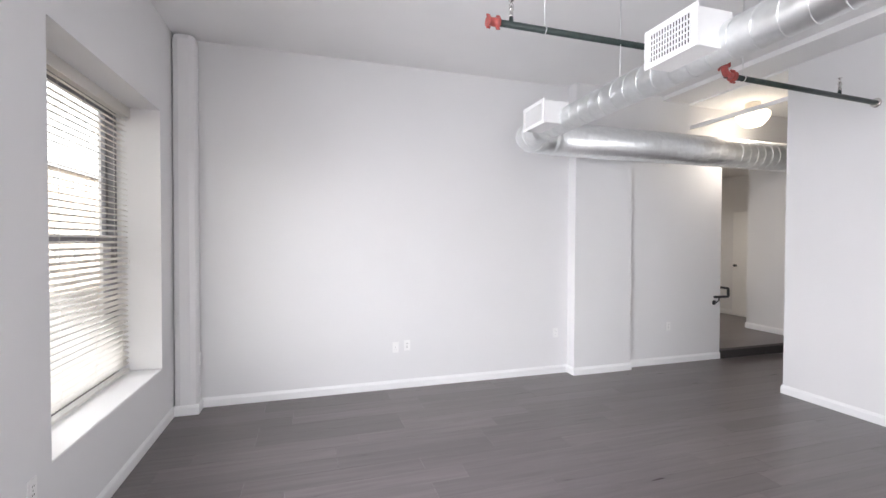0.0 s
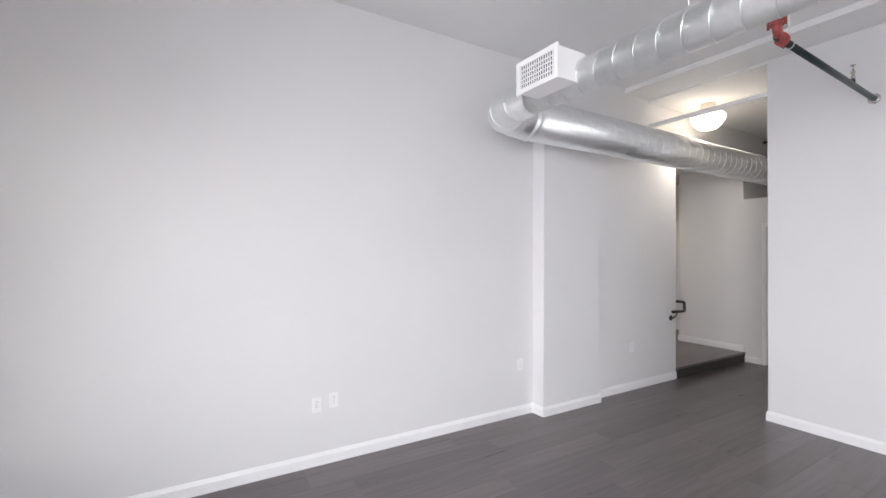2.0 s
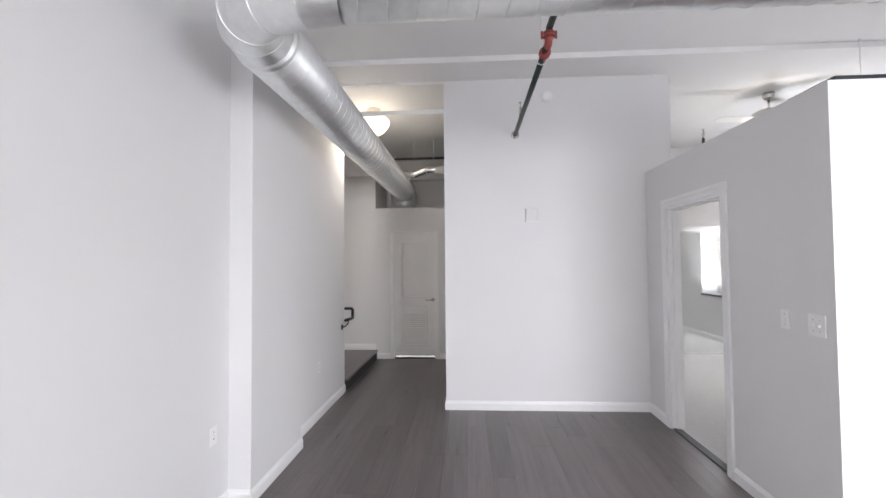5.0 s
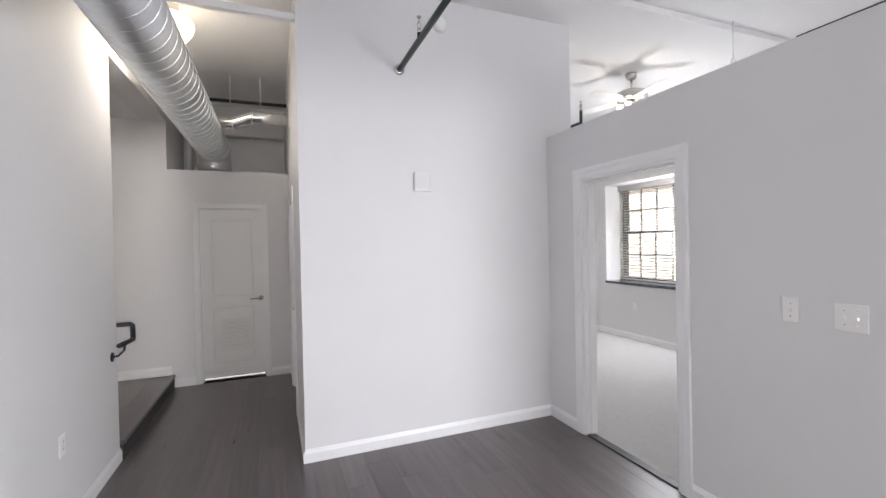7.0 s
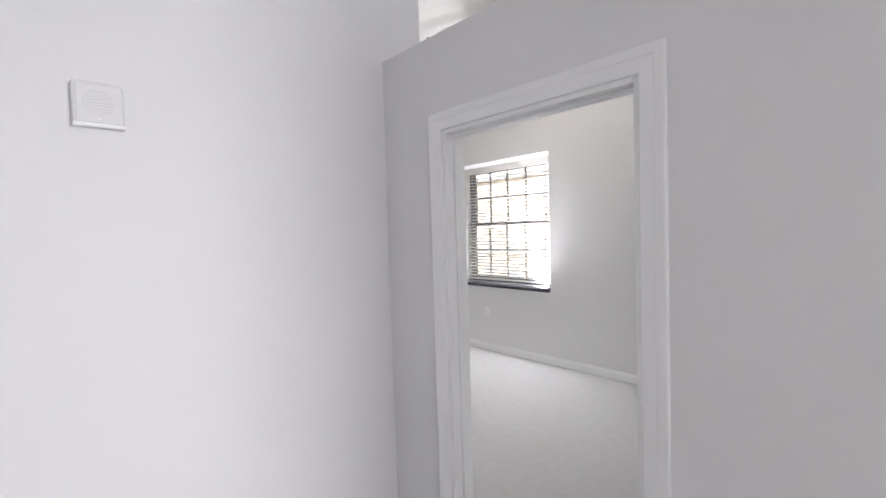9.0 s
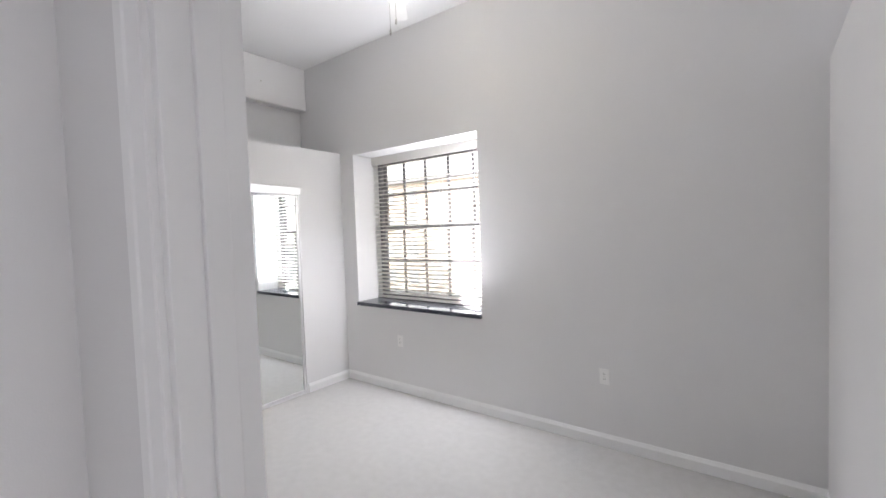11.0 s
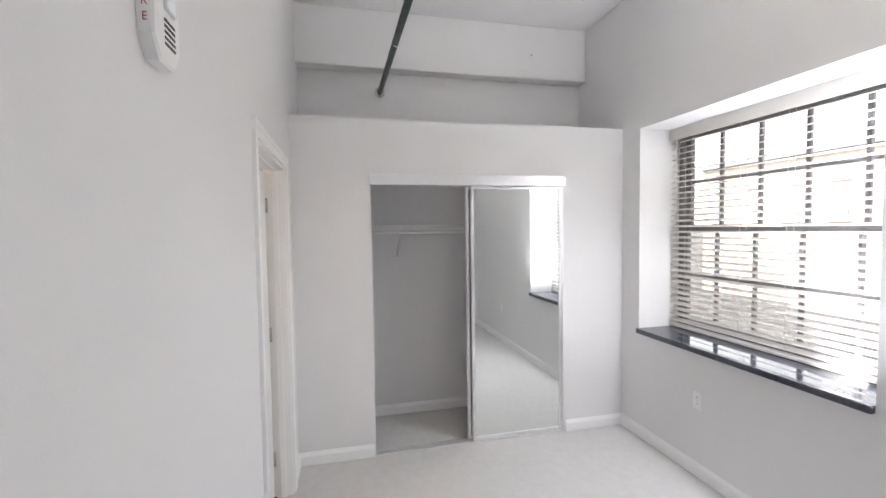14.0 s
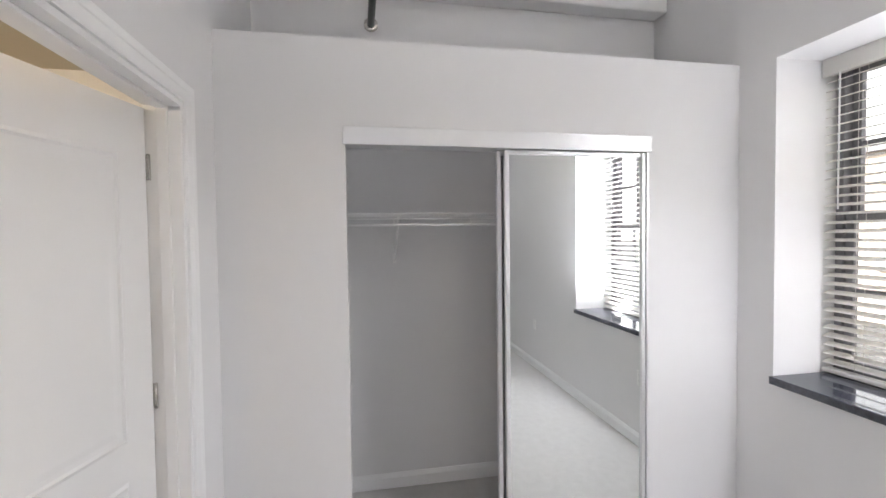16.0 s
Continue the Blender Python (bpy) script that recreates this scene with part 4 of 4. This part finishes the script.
shelf = thing("wire_shelf", (7.8, 0, 1.70), "white coated wire closet shelf with a hanging rod", "wire shelf")
for x, z in ((7.63, 1.735), (7.63, 1.705), (7.74, 1.735), (7.86, 1.735), (7.985, 1.735)):
    part("long_wire", tube(bmesh.new(), [(x, SY + 0.003, z), (x, BY0 - 0.003, z)], 0.0032, 8), PLASTIC, shelf)
part("hang_rod", tube(bmesh.new(), [(7.64, SY + 0.003, 1.672), (7.64, BY0 - 0.003, 1.672)], 0.0065, 10), PLASTIC, shelf)
cw = mesh_of("cross_wire", tube(bmesh.new(), [(7.63, 0, 1.705), (7.63, 0, 1.737), (7.985, 0, 1.737)], 0.0017, 5), PLASTIC)
y = SY + 0.03
while y < BY0 - 0.02:
    part("cross_wire", cw, PLASTIC, shelf).location = (0, y, 0)
    y += 0.026
for y in (-0.75, 0.505):
    b2 = part("bracket", tube(bmesh.new(), [(7.635, y, 1.715), (7.80, y, 1.60), (7.997, y, 1.46)], 0.007, 8), PLASTIC, shelf, "sloping white support bracket")
    part("bracket_foot", bx(7.992, y - 0.011, 1.44, 7.999, y + 0.011, 1.50, bevel=0.002), PLASTIC, b2)
for y in (-1.0, -0.35, 0.1, 0.53, 1.0):
    part("rod_hook", tube(bmesh.new(), [(7.633, y, 1.705), (7.630, y, 1.68), (7.638, y, 1.664), (7.648, y, 1.668)], 0.0028, 6), PLASTIC, shelf)

# ---- board on the low wall ----
board = thing("loose_board", (2.6, 0.2, PT), "flat dark board lying on top of the low wall", "board")
part("board", bx(2.326, -1.25, PT + 0.001, 2.66, 1.55, PT + 0.024, bevel=0.003), BLACKM, board)

# ---- fire alarm ----
horn = thing("fire_alarm", (0, 0, 0), "white wall fire alarm marked in red on its side", "fire alarm")
b2 = bmesh.new()
outl = [(-0.075, -0.06), (-0.04, -0.098), (0.04, -0.098), (0.075, -0.06), (0.075, 0.07), (0.055, 0.10), (-0.055, 0.10), (-0.075, 0.07)]
rings = []
for d, k in ((0.0, 1.0), (-0.028, 1.0), (-0.034, 0.95), (-0.038, 0.80)):
    rings.append([b2.verts.new((x * k, d, z * k)) for x, z in outl])
for A, B in zip(rings, rings[1:]):
    for k in range(8):
        b2.faces.new((A[k], A[(k + 1) % 8], B[(k + 1) % 8], B[k]))
b2.faces.new(rings[0])
b2.faces.new(rings[-1])
part("housing", b2, PLASTIC, horn)
part("strobe_lens", bx(-0.03, -0.047, 0.0, 0.03, -0.036, 0.06, bevel=0.004), simple("clear_lens", Base_Color=(0.85, 0.88, 0.9, 1), Roughness=0.1), horn, "clear strobe lens")
for i in range(5):
    part("horn_slot", bx(-0.03, -0.0395, -0.065 + i * 0.011, 0.03, -0.0375, -0.060 + i * 0.011), OFFGREY, horn)
for i, chh in enumerate("FIRE"):
    cu = bpy.data.curves.new("letter", "FONT")
    cu.body, cu.size, cu.extrude, cu.align_x, cu.align_y = chh, 0.022, 0.0003, "CENTER", "CENTER"
    tmp = bpy.data.objects.new("letter", cu)
    me = bpy.data.meshes.new_from_object(tmp)
    bpy.data.objects.remove(tmp)
    me.materials.clear()
    me.materials.append(RED)
    lt = part("letter", me, RED, horn)
    lt.matrix_basis = pose(-0.0756, -0.016, 0.048 - i * 0.027, 90, 0, -90)
horn.matrix_basis = pose(5.060, BY0, 2.125) @ Matrix.Diagonal((0.84, 0.84, 1.02, 1.0))

nub = thing("beam_bolt", (7.866, -0.766, 3.30), "small dark bolt in the white concrete beam", "bolt")
part("bolt", lathe(bmesh.new(), [(0.008, -0.001), (0.008, -0.012), (0.004, -0.014)], (7.866, -0.766, 3.30), 10, "x"), CHROME, nub)

# ---- bathroom behind the ajar door ----
bath = bpy.data.lights.new("bathroom_lamp", "POINT")
bath.energy, bath.color, bath.shadow_soft_size = 13, (1.0, 0.80, 0.58), 0.1
new("bathroom_lamp", bath).location = (5.4, 2.6, 2.2)

# ---- outside ----
struct("ground", bx(-400, -400, -6.2, 400, 400, -6.0), GROUND, "asphalt street far below", "ground")


def far_building(name, axis, face, sgn, u0, u1, z0, z1, storeys, bays, label):
    g = thing(name, (0, 0, z0), label, "building")

    def blk(p0, p1, a, b, c, d):
        p0, p1 = sorted((face + sgn * p0, face + sgn * p1))
        return bx(p0, a, c, p1, b, d) if axis == "x" else bx(a, p0, c, b, p1, d)

    part("wall", blk(0.0, 12.0, u0, u1, z0, z1), FACADE, g)
    part("roof", blk(-0.4, 12.4, u0 - 0.4, u1 + 0.4, z1, z1 + 0.5), ROOFM, g)
    for s in range(storeys):
        for i in range(bays):
            u = u0 + (u1 - u0) * (i + 0.5) / bays
            z = z0 + (z1 - z0) * (s + 0.3) / storeys
            wdw = part("window", blk(-0.06, 0.02, u - 0.75, u + 0.75, z, z + 1.7), FARGLASS, g)
            part("sill", blk(-0.16, 0.02, u - 0.85, u + 0.85, z - 0.15, z), TRIM, wdw)
    return g


far_building("apartment_building", "x", -34.0, -1, -20.0, 130.0, -6.0, 11.5, 5, 30, "pale brick building across the street")
far_building("apartment_building", "y", -40.0, -1, -14.0, 46.0, -6.0, 8.0, 4, 15, "pale brick building beyond the bedroom window")

# ---- floor planks ----
PL, PW = 1.22, 0.178
pm = mesh_of("plank", bx(0.0006, 0.0006, -0.009, PL - 0.0006, PW - 0.0006, 0.0, bevel=0.0), PLANK)


def cut_plank(x0, x1, y0, y1, z, parent, whole):
    if whole:
        o = part("plank", pm, PLANK, parent)
        o.location = (x0, y0, z)
    else:
        o = part("plank", bx(x0 + 0.0006, y0 + 0.0006, z - 0.009, x1 - 0.0006, y1 - 0.0006, z), PLANK, parent)


random.seed(5)
yy = SY
while yy < NY - 0.001:
    y1 = min(yy + PW, NY)
    xx = WX - random.choice((0.15, 0.42, 0.61, 0.83, 1.02))
    while xx < 7.1:
        x0, x1 = max(xx, WX), min(xx + PL, 7.1)
        # the bedroom, bath and far corner have other floors
        lim = 7.1 if y1 > BY1 - 0.06 else (4.66 if y1 > PY else 3.0)
        x1 = min(x1, lim)
        if x1 - x0 > 0.01:
            ya, yb = yy, y1
            if yy < PY - 0.06 < y1 and x1 > 2.4:
                ya = PY - 0.06
            if x0 < 2.4 or yy > PY - PW:
                cut_plank(x0, x1, ya, yb, 0.0, floor_living, x1 - x0 > PL - 1e-6 and yb - ya > PW - 1e-6)
        xx += PL
    yy = y1
yy = 4.985
while yy < 8.05:
    y1 = min(yy + PW, 8.05)
    xx = 5.2 - random.choice((0.15, 0.42, 0.61, 0.83, 1.02))
    while xx < EX:
        x0, x1 = max(xx, 5.2), min(xx + PL, EX)
        if x1 - x0 > 0.01:
            cut_plank(x0, x1, yy, y1, 0.138, floor_entry, x1 - x0 > PL - 1e-6 and y1 - yy > PW - 1e-6)
        xx += PL
    yy = y1
